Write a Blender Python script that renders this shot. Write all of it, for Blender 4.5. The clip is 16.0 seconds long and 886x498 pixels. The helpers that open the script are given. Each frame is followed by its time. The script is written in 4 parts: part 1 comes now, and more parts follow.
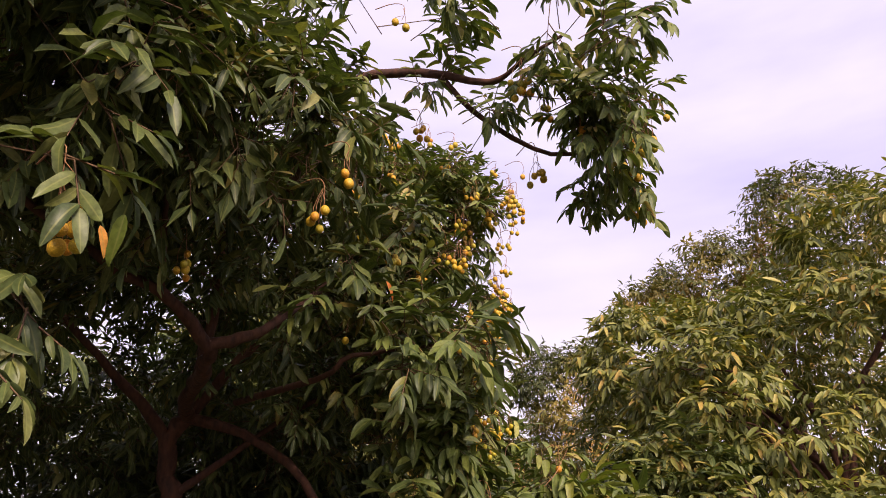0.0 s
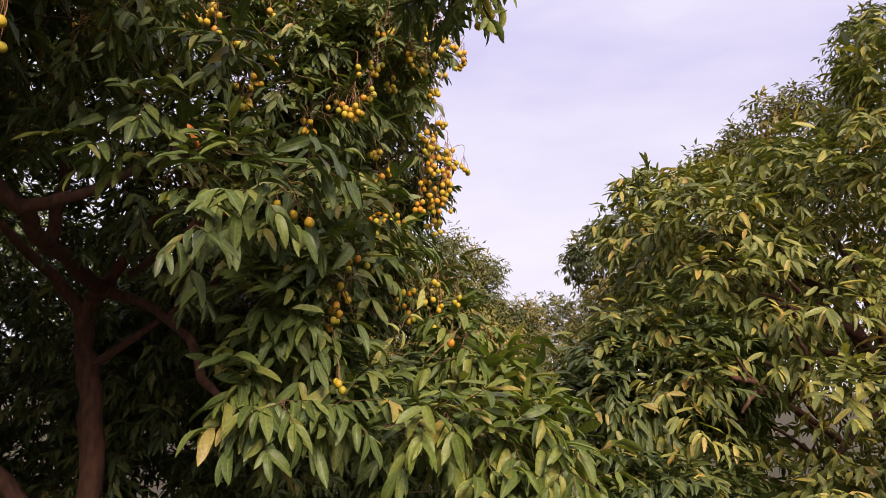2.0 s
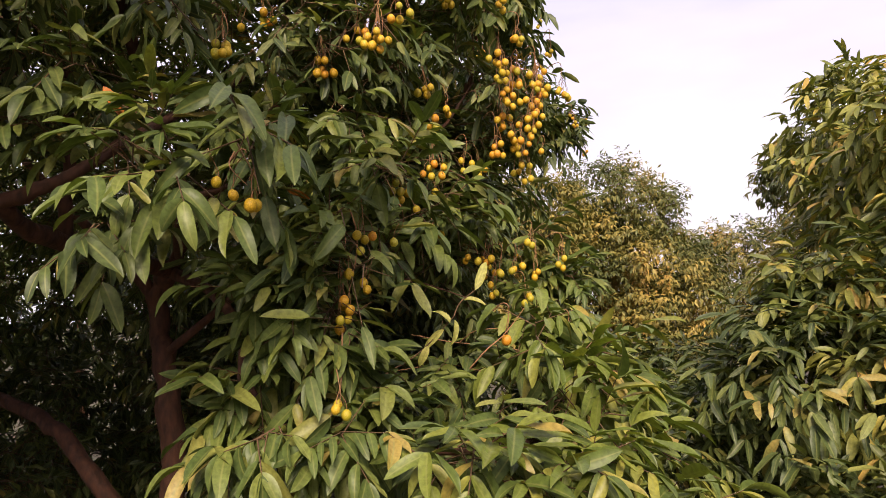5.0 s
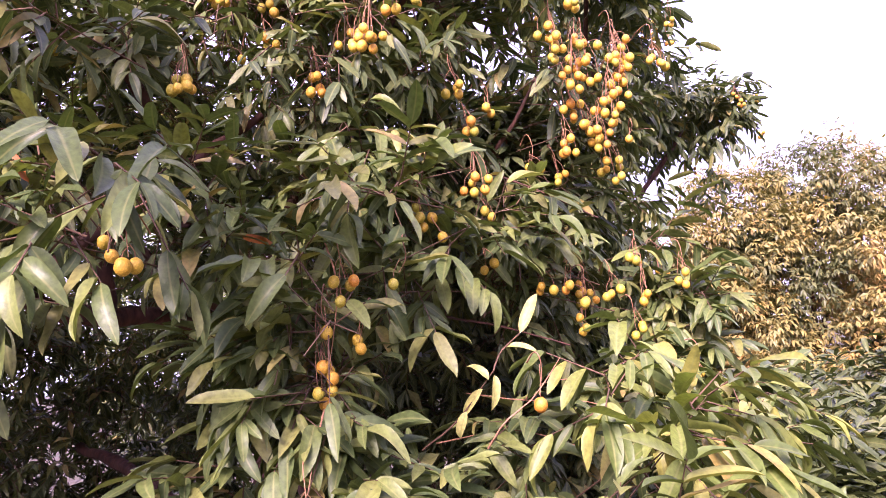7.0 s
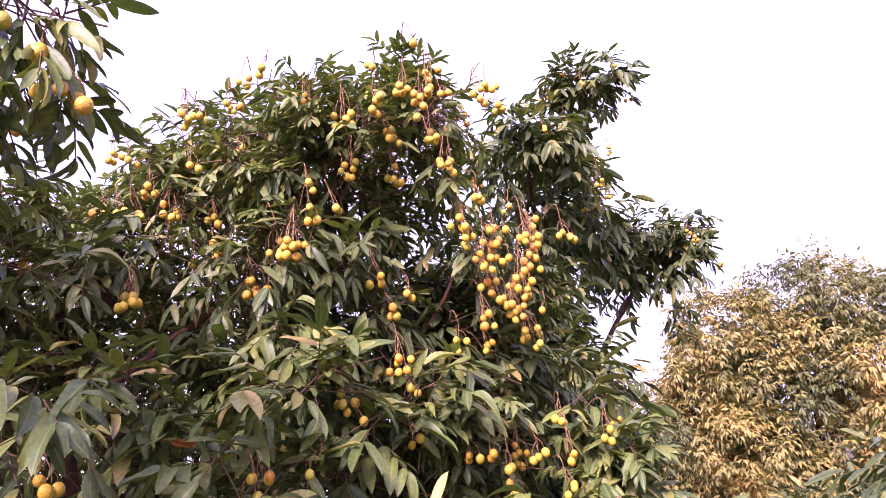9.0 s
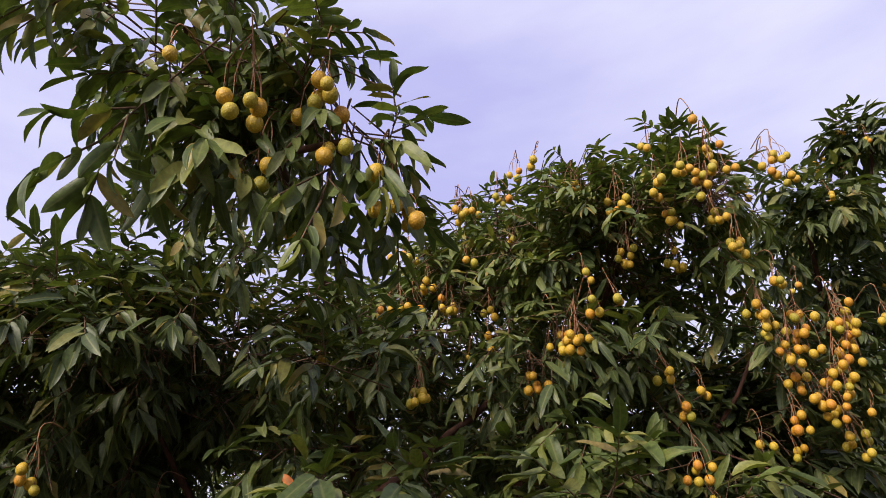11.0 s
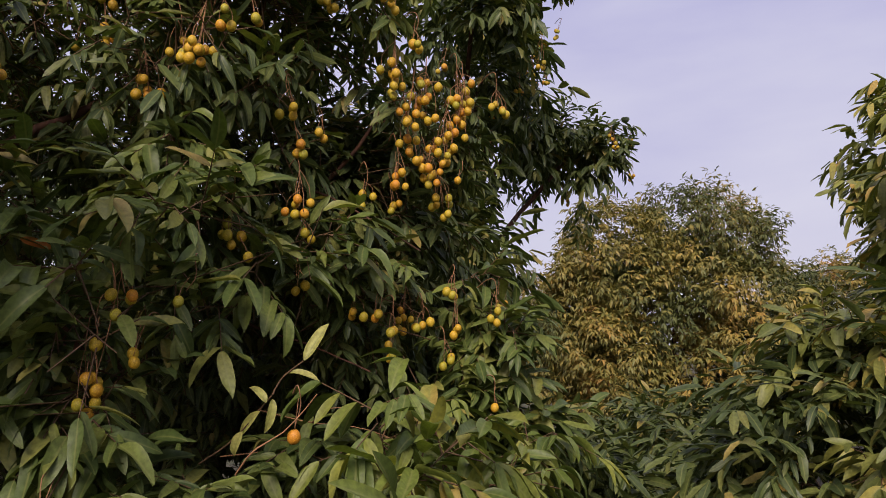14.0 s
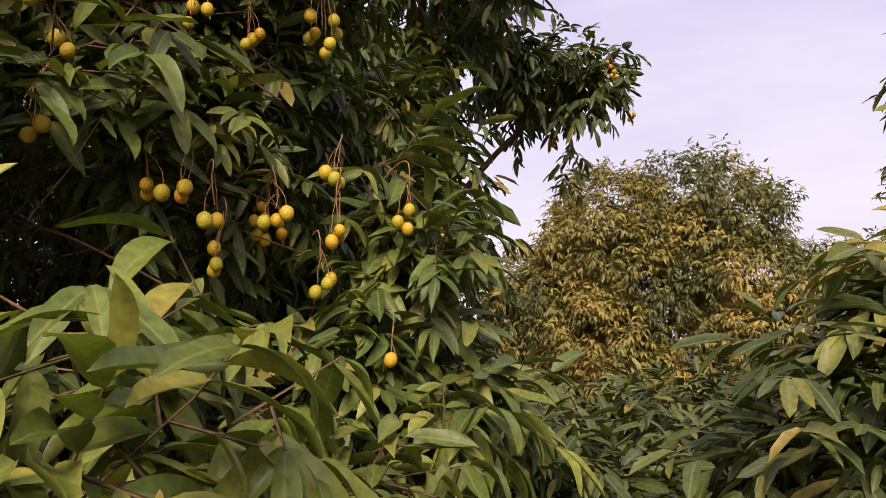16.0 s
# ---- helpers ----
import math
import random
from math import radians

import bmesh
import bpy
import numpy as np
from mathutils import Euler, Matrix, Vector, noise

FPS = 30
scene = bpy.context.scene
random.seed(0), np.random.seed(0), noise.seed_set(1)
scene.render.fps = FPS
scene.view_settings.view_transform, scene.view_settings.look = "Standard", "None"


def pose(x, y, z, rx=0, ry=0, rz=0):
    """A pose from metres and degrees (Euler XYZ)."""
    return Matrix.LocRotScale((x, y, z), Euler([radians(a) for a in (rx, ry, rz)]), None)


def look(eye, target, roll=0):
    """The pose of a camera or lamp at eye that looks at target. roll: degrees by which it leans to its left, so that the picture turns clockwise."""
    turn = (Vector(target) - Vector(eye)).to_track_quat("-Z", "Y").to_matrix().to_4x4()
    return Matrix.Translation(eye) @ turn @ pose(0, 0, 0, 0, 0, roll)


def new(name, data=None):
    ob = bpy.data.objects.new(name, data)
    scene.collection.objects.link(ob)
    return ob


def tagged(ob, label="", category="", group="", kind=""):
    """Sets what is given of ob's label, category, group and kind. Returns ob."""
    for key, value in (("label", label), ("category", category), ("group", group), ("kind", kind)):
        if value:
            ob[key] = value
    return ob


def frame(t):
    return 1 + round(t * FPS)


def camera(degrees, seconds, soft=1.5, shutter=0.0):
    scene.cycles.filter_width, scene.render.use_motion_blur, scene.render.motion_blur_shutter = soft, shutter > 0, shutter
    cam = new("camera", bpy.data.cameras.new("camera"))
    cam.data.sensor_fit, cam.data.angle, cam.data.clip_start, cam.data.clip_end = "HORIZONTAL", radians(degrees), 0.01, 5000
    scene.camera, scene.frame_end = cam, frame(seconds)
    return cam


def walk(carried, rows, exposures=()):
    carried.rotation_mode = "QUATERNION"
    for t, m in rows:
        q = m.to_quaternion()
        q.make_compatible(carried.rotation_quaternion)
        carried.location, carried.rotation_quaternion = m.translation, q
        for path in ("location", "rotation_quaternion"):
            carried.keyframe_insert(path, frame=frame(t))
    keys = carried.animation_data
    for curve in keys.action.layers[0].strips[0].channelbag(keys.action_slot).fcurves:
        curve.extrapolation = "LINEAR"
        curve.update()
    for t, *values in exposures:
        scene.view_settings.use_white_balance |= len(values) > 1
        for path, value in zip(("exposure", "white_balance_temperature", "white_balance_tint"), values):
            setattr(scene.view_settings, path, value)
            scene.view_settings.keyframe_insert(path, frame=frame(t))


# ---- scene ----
cam = camera(65.8, 16.0, soft=0.9)
PATH = [
    (0, (0.014, 0.01, 1.788), (0.007, 1.874, 2.514), -0.2),
    (0.5, (0.284, 0.126, 1.793), (0.043, 2.014, 2.407), 2.1),
    (1, (0.513, 0.272, 1.785), (0.36, 2.194, 2.317), 1.3),
    (1.5, (0.697, 0.457, 1.8), (0.58, 2.398, 2.269), 1.5),
    (2, (0.875, 0.565, 1.808), (0.561, 2.499, 2.206), 0.6),
    (2.5, (0.98, 0.691, 1.854), (0.522, 2.615, 2.153), -2.4),
    (3, (1.004, 0.851, 1.86), (0.42, 2.715, 2.291), -3.5),
    (3.5, (1.021, 0.944, 1.859), (0.404, 2.814, 2.208), -1.7),
    (3.7, (1.024, 0.962, 1.87), (0.335, 2.812, 2.189), 0.9),
    (5.8, (1.218, 1.644, 2.103), (0.189, 3.35, 2.275), -3.3),
    (6, (1.203, 1.728, 2.104), (0.098, 3.382, 2.309), -2.7),
    (6.5, (1.193, 1.898, 2.091), (-0.064, 3.435, 2.333), -2.8),
    (7, (1.319, 1.982, 2.086), (-0.027, 3.429, 2.392), -5.7),
    (7.5, (1.494, 2.006, 2.092), (0.067, 3.368, 2.425), -9.4),
    (8, (1.624, 2.029, 2.078), (0.328, 3.521, 2.386), -12.9),
    (8.5, (1.671, 2.026, 2.14), (0.378, 3.462, 2.656), -10.7),
    (9, (1.688, 2.003, 2.158), (0.416, 3.396, 2.824), -9.7),
    (9.5, (1.635, 1.965, 2.18), (0.193, 3.131, 2.928), -4.1),
    (9.7, (1.62, 1.959, 2.167), (0.069, 2.92, 2.985), -1.4),
    (11.8, (1.542, 1.907, 2.29), (0.012, 2.758, 3.257), -5.2),
    (12, (1.559, 1.942, 2.273), (0.064, 2.948, 3.14), -4.7),
    (12.5, (1.587, 2.006, 2.222), (0.23, 3.302, 2.913), -4.2),
    (13, (1.581, 2.044, 2.21), (0.316, 3.518, 2.687), -0.8),
    (13.5, (1.595, 2.075, 2.186), (0.439, 3.671, 2.525), 0.8),
    (14, (1.582, 2.098, 2.164), (0.436, 3.714, 2.437), 0.3),
    (14.5, (1.45, 2.226, 2.125), (0.399, 3.908, 2.388), 0.1),
    (15, (1.323, 2.436, 2.091), (0.368, 4.174, 2.349), -1.9),
    (15.5, (1.291, 2.679, 2.05), (0.256, 4.367, 2.327), 0.5),
    (16, (1.278, 2.966, 2.027), (0.137, 4.592, 2.256), 2.5),
]
EXPOSURES = [(0.0, 0.38, 6700, 20), (2.0, 0.24, 6600, 12), (3.7, 0.3, 6700, 11), (5.8, 0.58, 6900, 14), (6.0, 0.57, 6900, 16), (6.5, 1.15, 6250, 38), (7.0, 1.88, 5600, 57), (7.5, 2.12, 5250, 68), (8.5, 2.2, 5100, 70),
             (9.0, 1.6, 5600, 56), (9.5, 0.92, 6000, 31), (11.8, -0.08, 5950, 12), (12.5, -0.28, 5980, 11), (13.5, -0.30, 6100, 12), (14.5, -0.06, 6300, 12), (16.0, 0.22, 6700, 13)]
walk(cam, [(t, look(eye, target, roll)) for t, eye, target, roll in PATH], EXPOSURES)

# ---- world and light ----
SUN_ELEV, SUN_TURN = 39.0, 152.0
world = bpy.data.worlds.new("sky")
scene.world = world
world.use_nodes = True
wn, wl = world.node_tree.nodes, world.node_tree.links
wn.clear()
w_out = wn.new("ShaderNodeOutputWorld")
w_bg = wn.new("ShaderNodeBackground")
w_sky = wn.new("ShaderNodeTexSky")
w_sky.sky_type, w_sky.sun_disc = "NISHITA", False
w_sky.sun_elevation, w_sky.sun_rotation = radians(SUN_ELEV), radians(SUN_TURN)
w_sky.dust_density, w_sky.air_density = 3.0, 1.2
w_dim = wn.new("ShaderNodeVectorMath")
w_dim.operation = "SCALE"
w_dim.inputs["Scale"].default_value = 0.10
w_tc = wn.new("ShaderNodeTexCoord")
w_map = wn.new("ShaderNodeMapping")
w_map.inputs["Scale"].default_value = (1.0, 1.0, 3.5)
w_noise = wn.new("ShaderNodeTexNoise")
w_noise.inputs["Scale"].default_value = 2.2
w_noise.inputs["Detail"].default_value = 5.0
w_ramp = wn.new("ShaderNodeValToRGB")
w_ramp.color_ramp.elements[0].position, w_ramp.color_ramp.elements[1].position = 0.32, 0.72
w_ramp.color_ramp.elements[0].color = (0.57, 0.54, 0.83, 1)
w_ramp.color_ramp.elements[1].color = (0.85, 0.81, 0.95, 1)
w_sep = wn.new("ShaderNodeSeparateXYZ")
w_low = wn.new("ShaderNodeMapRange")
w_low.inputs["From Min"].default_value, w_low.inputs["From Max"].default_value = 0.0, 0.5
w_low.inputs["To Min"].default_value, w_low.inputs["To Max"].default_value = 0.75, 0.0
w_pale = wn.new("ShaderNodeMix")
w_pale.data_type = "RGBA"
w_pale.inputs["B"].default_value = (0.93, 0.87, 0.93, 1)
w_mix = wn.new("ShaderNodeMix")
w_mix.data_type = "RGBA"
w_mix.inputs["Factor"].default_value = 0.88
wl.new(w_sky.outputs[0], w_dim.inputs[0])
wl.new(w_tc.outputs["Generated"], w_map.inputs[0])
wl.new(w_map.outputs[0], w_noise.inputs["Vector"])
wl.new(w_noise.outputs["Fac"], w_ramp.inputs[0])
wl.new(w_tc.outputs["Generated"], w_sep.inputs[0])
wl.new(w_sep.outputs["Z"], w_low.inputs["Value"])
wl.new(w_low.outputs[0], w_pale.inputs["Factor"])
wl.new(w_ramp.outputs[0], w_pale.inputs["A"])
wl.new(w_dim.outputs[0], w_mix.inputs["A"])
wl.new(w_pale.outputs["Result"], w_mix.inputs["B"])
wl.new(w_mix.outputs["Result"], w_bg.inputs[0])
wl.new(w_bg.outputs[0], w_out.inputs[0])
w_bg.inputs["Strength"].default_value = 1.0

sun_data = bpy.data.lights.new("sun", "SUN")
sun_data.energy, sun_data.angle, sun_data.color = 5.2, radians(26), (1.0, 0.85, 0.64)
sun = new("sun", sun_data)
a, e = radians(SUN_TURN), radians(SUN_ELEV)
sun.matrix_world = look((0, 0, 0), (-math.sin(a) * math.cos(e), -math.cos(a) * math.cos(e), -math.sin(e)))


# ---- materials ----
def material(name):
    m = bpy.data.materials.new(name)
    m.use_nodes = True
    n = m.node_tree.nodes
    return m, n, m.node_tree.links, n["Principled BSDF"]


def ramp_node(n, stops):
    r = n.new("ShaderNodeValToRGB")
    while len(r.color_ramp.elements) < len(stops):
        r.color_ramp.elements.new(0.5)
    for el, (p, c) in zip(r.color_ramp.elements, stops):
        el.position, el.color = p, (*c, 1)
    return r


def leaf_material(name, stops, patch, rough=0.46, thin=0.16, single=False, vary=1.0, patch_scale=2.3):
    """Leaf: a hue for each blade, patches of younger growth, mottling, vein bump, light through the blade."""
    m, n, l, b = material(name)
    if single:
        info = n.new("ShaderNodeObjectInfo")
        rnd = info.outputs["Random"]
    else:
        info = n.new("ShaderNodeNewGeometry")
        rnd = info.outputs["Random Per Island"]
    geo = n.new("ShaderNodeNewGeometry")
    big = n.new("ShaderNodeTexNoise")
    big.inputs["Scale"].default_value, big.inputs["Detail"].default_value = patch_scale, 3.0
    l.new(geo.outputs["Position"], big.inputs["Vector"])
    add = n.new("ShaderNodeMath")
    add.operation = "MULTIPLY_ADD"
    add.inputs[1].default_value = patch
    l.new(big.outputs["Fac"], add.inputs[0])
    half = n.new("ShaderNodeMath")
    half.operation = "MULTIPLY_ADD"
    half.inputs[1].default_value, half.inputs[2].default_value = vary, -patch * 0.5 + (1 - vary) * 0.5
    l.new(rnd, half.inputs[0])
    l.new(half.outputs[0], add.inputs[2])
    ramp = ramp_node(n, stops)
    l.new(add.outputs[0], ramp.inputs[0])
    fine = n.new("ShaderNodeTexNoise")
    fine.inputs["Scale"].default_value, fine.inputs["Detail"].default_value = 90.0, 4.0
    l.new(geo.outputs["Position"], fine.inputs["Vector"])
    mottle = n.new("ShaderNodeMapRange")
    mottle.inputs["From Min"].default_value, mottle.inputs["From Max"].default_value = 0.3, 0.7
    mottle.inputs["To Min"].default_value, mottle.inputs["To Max"].default_value = 0.72, 1.25
    l.new(fine.outputs["Fac"], mottle.inputs["Value"])
    tint = n.new("ShaderNodeVectorMath")
    tint.operation = "SCALE"
    l.new(ramp.outputs[0], tint.inputs[0])
    l.new(mottle.outputs[0], tint.inputs["Scale"])
    vein = n.new("ShaderNodeAttribute")
    vein.attribute_name = "rib"
    line = n.new("ShaderNodeMapRange")
    line.interpolation_type = "SMOOTHSTEP"
    line.inputs["From Min"].default_value, line.inputs["From Max"].default_value = 0.80, 0.98
    line.inputs["To Max"].default_value = 0.55
    l.new(vein.outputs["Fac"], line.inputs["Value"])
    lit = n.new("ShaderNodeMix")
    lit.data_type = "RGBA"
    lit.inputs["B"].default_value = (0.21, 0.22, 0.07, 1)
    l.new(line.outputs[0], lit.inputs["Factor"])
    l.new(tint.outputs[0], lit.inputs["A"])
    l.new(lit.outputs["Result"], b.inputs["Base Color"])
    b.inputs["Roughness"].default_value = rough
    b.inputs["Specular IOR Level"].default_value = 0.33
    bump = n.new("ShaderNodeBump")
    bump.inputs["Strength"].default_value, bump.inputs["Distance"].default_value = 0.25, 0.004
    l.new(fine.outputs["Fac"], bump.inputs["Height"])
    l.new(bump.outputs[0], b.inputs["Normal"])
    tr = n.new("ShaderNodeBsdfTranslucent")
    warm = n.new("ShaderNodeVectorMath")
    warm.operation = "MULTIPLY"
    warm.inputs[1].default_value = (1.5, 1.7, 0.6)
    l.new(tint.outputs[0], warm.inputs[0])
    l.new(warm.outputs[0], tr.inputs["Color"])
    mix = n.new("ShaderNodeMixShader")
    mix.inputs[0].default_value = thin
    l.new(b.outputs[0], mix.inputs[1])
    l.new(tr.outputs[0], mix.inputs[2])
    l.new(mix.outputs[0], n["Material Output"].inputs[0])
    return m


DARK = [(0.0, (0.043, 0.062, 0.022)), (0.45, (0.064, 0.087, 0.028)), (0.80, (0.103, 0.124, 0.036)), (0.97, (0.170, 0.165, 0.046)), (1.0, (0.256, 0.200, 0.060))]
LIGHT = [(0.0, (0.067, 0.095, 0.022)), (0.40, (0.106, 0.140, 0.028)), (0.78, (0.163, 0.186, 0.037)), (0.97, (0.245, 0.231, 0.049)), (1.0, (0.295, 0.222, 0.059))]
OLIVE = [(0.0, (0.074, 0.092, 0.027)), (0.40, (0.140, 0.155, 0.039)), (0.78, (0.230, 0.226, 0.053)), (0.96, (0.347, 0.284, 0.066)), (1.0, (0.381, 0.252, 0.069))]
FAR = [(0.0, (0.050, 0.066, 0.026)), (0.38, (0.100, 0.108, 0.035)), (0.54, (0.19, 0.165, 0.047)), (0.82, (0.38, 0.27, 0.07)), (1.0, (0.45, 0.25, 0.08))]
# DARK leaf brightened, for the top and outer shoots that catch the light
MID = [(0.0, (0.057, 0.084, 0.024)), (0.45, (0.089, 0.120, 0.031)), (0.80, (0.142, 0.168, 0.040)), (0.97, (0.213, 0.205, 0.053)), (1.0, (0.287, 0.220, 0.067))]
leaf_mid = leaf_material("leaf_lit_green", MID, 0.6)
leaf_olive = leaf_material("leaf_olive_green", OLIVE, 0.9)
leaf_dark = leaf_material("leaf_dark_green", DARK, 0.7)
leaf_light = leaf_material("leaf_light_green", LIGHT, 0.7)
leaf_far = leaf_material("leaf_yellowing", FAR, 2.3, 0.5, vary=0.35, patch_scale=1.0)
# golden young leaves, with the warm light on the tree's left put in
leaf_gold = leaf_material("leaf_golden_lit_flush", [(0.0, (0.10, 0.105, 0.03)), (0.35, (0.17, 0.155, 0.042)), (0.70, (0.29, 0.215, 0.055)), (1.0, (0.40, 0.23, 0.065))], 1.2, 0.5, vary=0.6, patch_scale=1.6)
leaf_pale = leaf_material("leaf_pale_flush", [(0.0, (0.36, 0.37, 0.10)), (1.0, (0.52, 0.47, 0.17))], 0.4, 0.45, 0.3, True)
leaf_orange = leaf_material("leaf_dying_orange", [(0.0, (0.50, 0.15, 0.03)), (1.0, (0.55, 0.26, 0.05))], 0.4, 0.5, 0.2, True)
leaf_single = leaf_material("leaf_mid_green", DARK, 0.6, 0.44, 0.16, True)
leaf_single_mid = leaf_material("leaf_lit_single", MID, 0.6, 0.44, 0.16, True)
leaf_single_light = leaf_material("leaf_light_single", LIGHT, 0.6, 0.40, 0.25, True)


def bark_material(name, c0, c1, scale):
    m, n, l, b = material(name)
    tc = n.new("ShaderNodeTexCoord")
    mp = n.new("ShaderNodeMapping")
    mp.inputs["Scale"].default_value = (scale, scale, scale * 0.35)
    l.new(tc.outputs["Object"], mp.inputs[0])
    nz = n.new("ShaderNodeTexNoise")
    nz.inputs["Scale"].default_value, nz.inputs["Detail"].default_value = 3.0, 8.0
    l.new(mp.outputs[0], nz.inputs["Vector"])
    r = ramp_node(n, [(0.3, c0), (0.72, c1)])
    l.new(nz.outputs["Fac"], r.inputs[0])
    l.new(r.outputs[0], b.inputs["Base Color"])
    b.inputs["Roughness"].default_value = 0.85
    bump = n.new("ShaderNodeBump")
    bump.inputs["Strength"].default_value, bump.inputs["Distance"].default_value = 0.6, 0.01
    l.new(nz.outputs["Fac"], bump.inputs["Height"])
    l.new(bump.outputs[0], b.inputs["Normal"])
    return m


bark = bark_material("bark_reddish", (0.036, 0.014, 0.009), (0.108, 0.040, 0.022), 14)
twig_mat = bark_material("twig_brown", (0.075, 0.042, 0.022), (0.16, 0.088, 0.046), 30)
stalk_mat = bark_material("stalk_reddish", (0.24, 0.11, 0.06), (0.36, 0.19, 0.09), 40)


def fruit_material():
    """Yellow-green to orange skin with a blush, fine scales and a dull gloss."""
    m, n, l, b = material("fruit_skin")
    info = n.new("ShaderNodeObjectInfo")
    tc = n.new("ShaderNodeTexCoord")
    nz = n.new("ShaderNodeTexNoise")
    nz.inputs["Scale"].default_value, nz.inputs["Detail"].default_value = 45.0, 2.0
    l.new(tc.outputs["Object"], nz.inputs["Vector"])
    mix = n.new("ShaderNodeMath")
    mix.operation = "MULTIPLY_ADD"
    mix.inputs[1].default_value = 0.5
    l.new(nz.outputs["Fac"], mix.inputs[0])
    off = n.new("ShaderNodeMath")
    off.operation = "SUBTRACT"
    off.inputs[1].default_value = 0.25
    l.new(info.outputs["Random"], off.inputs[0])
    l.new(off.outputs[0], mix.inputs[2])
    r = ramp_node(n, [(0.0, (0.42, 0.37, 0.028)), (0.32, (0.60, 0.41, 0.025)), (0.80, (0.66, 0.37, 0.022)), (1.0, (0.66, 0.27, 0.019))])
    l.new(mix.outputs[0], r.inputs[0])
    vor = n.new("ShaderNodeTexVoronoi")
    vor.inputs["Scale"].default_value = 330.0
    l.new(tc.outputs["Object"], vor.inputs["Vector"])
    sc = n.new("ShaderNodeMapRange")
    sc.inputs["From Max"].default_value = 0.6
    sc.inputs["To Min"].default_value, sc.inputs["To Max"].default_value = 1.10, 0.72
    l.new(vor.outputs["Distance"], sc.inputs["Value"])
    mul = n.new("ShaderNodeVectorMath")
    mul.operation = "SCALE"
    l.new(r.outputs[0], mul.inputs[0])
    l.new(sc.outputs[0], mul.inputs["Scale"])
    l.new(mul.outputs[0], b.inputs["Base Color"])
    bump = n.new("ShaderNodeBump")
    bump.invert = True
    bump.inputs["Strength"].default_value, bump.inputs["Distance"].default_value = 0.42, 0.0014
    l.new(vor.outputs["Distance"], bump.inputs["Height"])
    l.new(bump.outputs[0], b.inputs["Normal"])
    b.inputs["Roughness"].default_value = 0.55
    b.inputs["Subsurface Weight"].default_value = 0.0
    return m


fruit_mat = fruit_material()


def ground_material():
    m, n, l, b = material("orchard_soil")
    geo = n.new("ShaderNodeNewGeometry")
    a1 = n.new("ShaderNodeTexNoise")
    a1.inputs["Scale"].default_value, a1.inputs["Detail"].default_value = 0.6, 6.0
    a2 = n.new("ShaderNodeTexNoise")
    a2.inputs["Scale"].default_value, a2.inputs["Detail"].default_value = 18.0, 8.0
    for t_ in (a1, a2):
        l.new(geo.outputs["Position"], t_.inputs["Vector"])
    r1 = ramp_node(n, [(0.35, (0.062, 0.042, 0.025)), (0.65, (0.048, 0.052, 0.021))])
    r2 = ramp_node(n, [(0.3, (0.5, 0.5, 0.5)), (0.7, (1.3, 1.25, 1.15))])
    l.new(a1.outputs["Fac"], r1.inputs[0])
    l.new(a2.outputs["Fac"], r2.inputs[0])
    mx = n.new("ShaderNodeVectorMath")
    mx.operation = "MULTIPLY"
    l.new(r1.outputs[0], mx.inputs[0])
    l.new(r2.outputs[0], mx.inputs[1])
    l.new(mx.outputs[0], b.inputs["Base Color"])
    b.inputs["Roughness"].default_value = 0.95
    bump = n.new("ShaderNodeBump")
    bump.inputs["Strength"].default_value, bump.inputs["Distance"].default_value = 0.7, 0.05
    l.new(a2.outputs["Fac"], bump.inputs["Height"])
    l.new(bump.outputs[0], b.inputs["Normal"])
    return m


# ---- mesh helpers ----
def fast_mesh(name, verts, quads, mat, smooth=True):
    """A mesh of four-cornered faces from arrays; a face may repeat its last corner to be a triangle (given as tris)."""
    me = bpy.data.meshes.new(name)
    quads_, tris_ = quads
    nq, nt = len(quads_), len(tris_)
    me.vertices.add(len(verts))
    me.vertices.foreach_set("co", np.asarray(verts, np.float32).ravel())
    me.loops.add(nq * 4 + nt * 3)
    me.loops.foreach_set("vertex_index", np.concatenate([np.asarray(quads_, np.int32).ravel(), np.asarray(tris_, np.int32).ravel()]))
    me.polygons.add(nq + nt)
    me.polygons.foreach_set("loop_start", np.concatenate([np.arange(nq) * 4, nq * 4 + np.arange(nt) * 3]).astype(np.int32))
    me.polygons.foreach_set("use_smooth", np.full(nq + nt, smooth))
    me.update(calc_edges=True)
    me.materials.append(mat)
    return me


def unit(v):
    return v / np.maximum(np.linalg.norm(v, axis=-1, keepdims=True), 1e-9)


def tube_arrays(points, radii, sides):
    """Rings of a bent, tapering tube along the points."""
    pts = np.asarray(points, float)
    n = len(pts)
    tan = unit(np.gradient(pts, axis=0))
    ref = np.array([0.31, 0.22, 0.92])
    s = unit(np.cross(tan, ref))
    u = np.cross(s, tan)
    ang = np.arange(sides) * 2 * math.pi / sides
    ring = np.cos(ang)[None, :, None] * s[:, None] + np.sin(ang)[None, :, None] * u[:, None]
    v = pts[:, None] + ring * np.asarray(radii, float)[:, None, None]
    i, j = np.meshgrid(np.arange(n - 1), np.arange(sides), indexing="ij")
    k = (j + 1) % sides
    q = np.stack([i * sides + j, i * sides + k, (i + 1) * sides + k, (i + 1) * sides + j], -1).reshape(-1, 4)
    return v.reshape(-1, 3), q


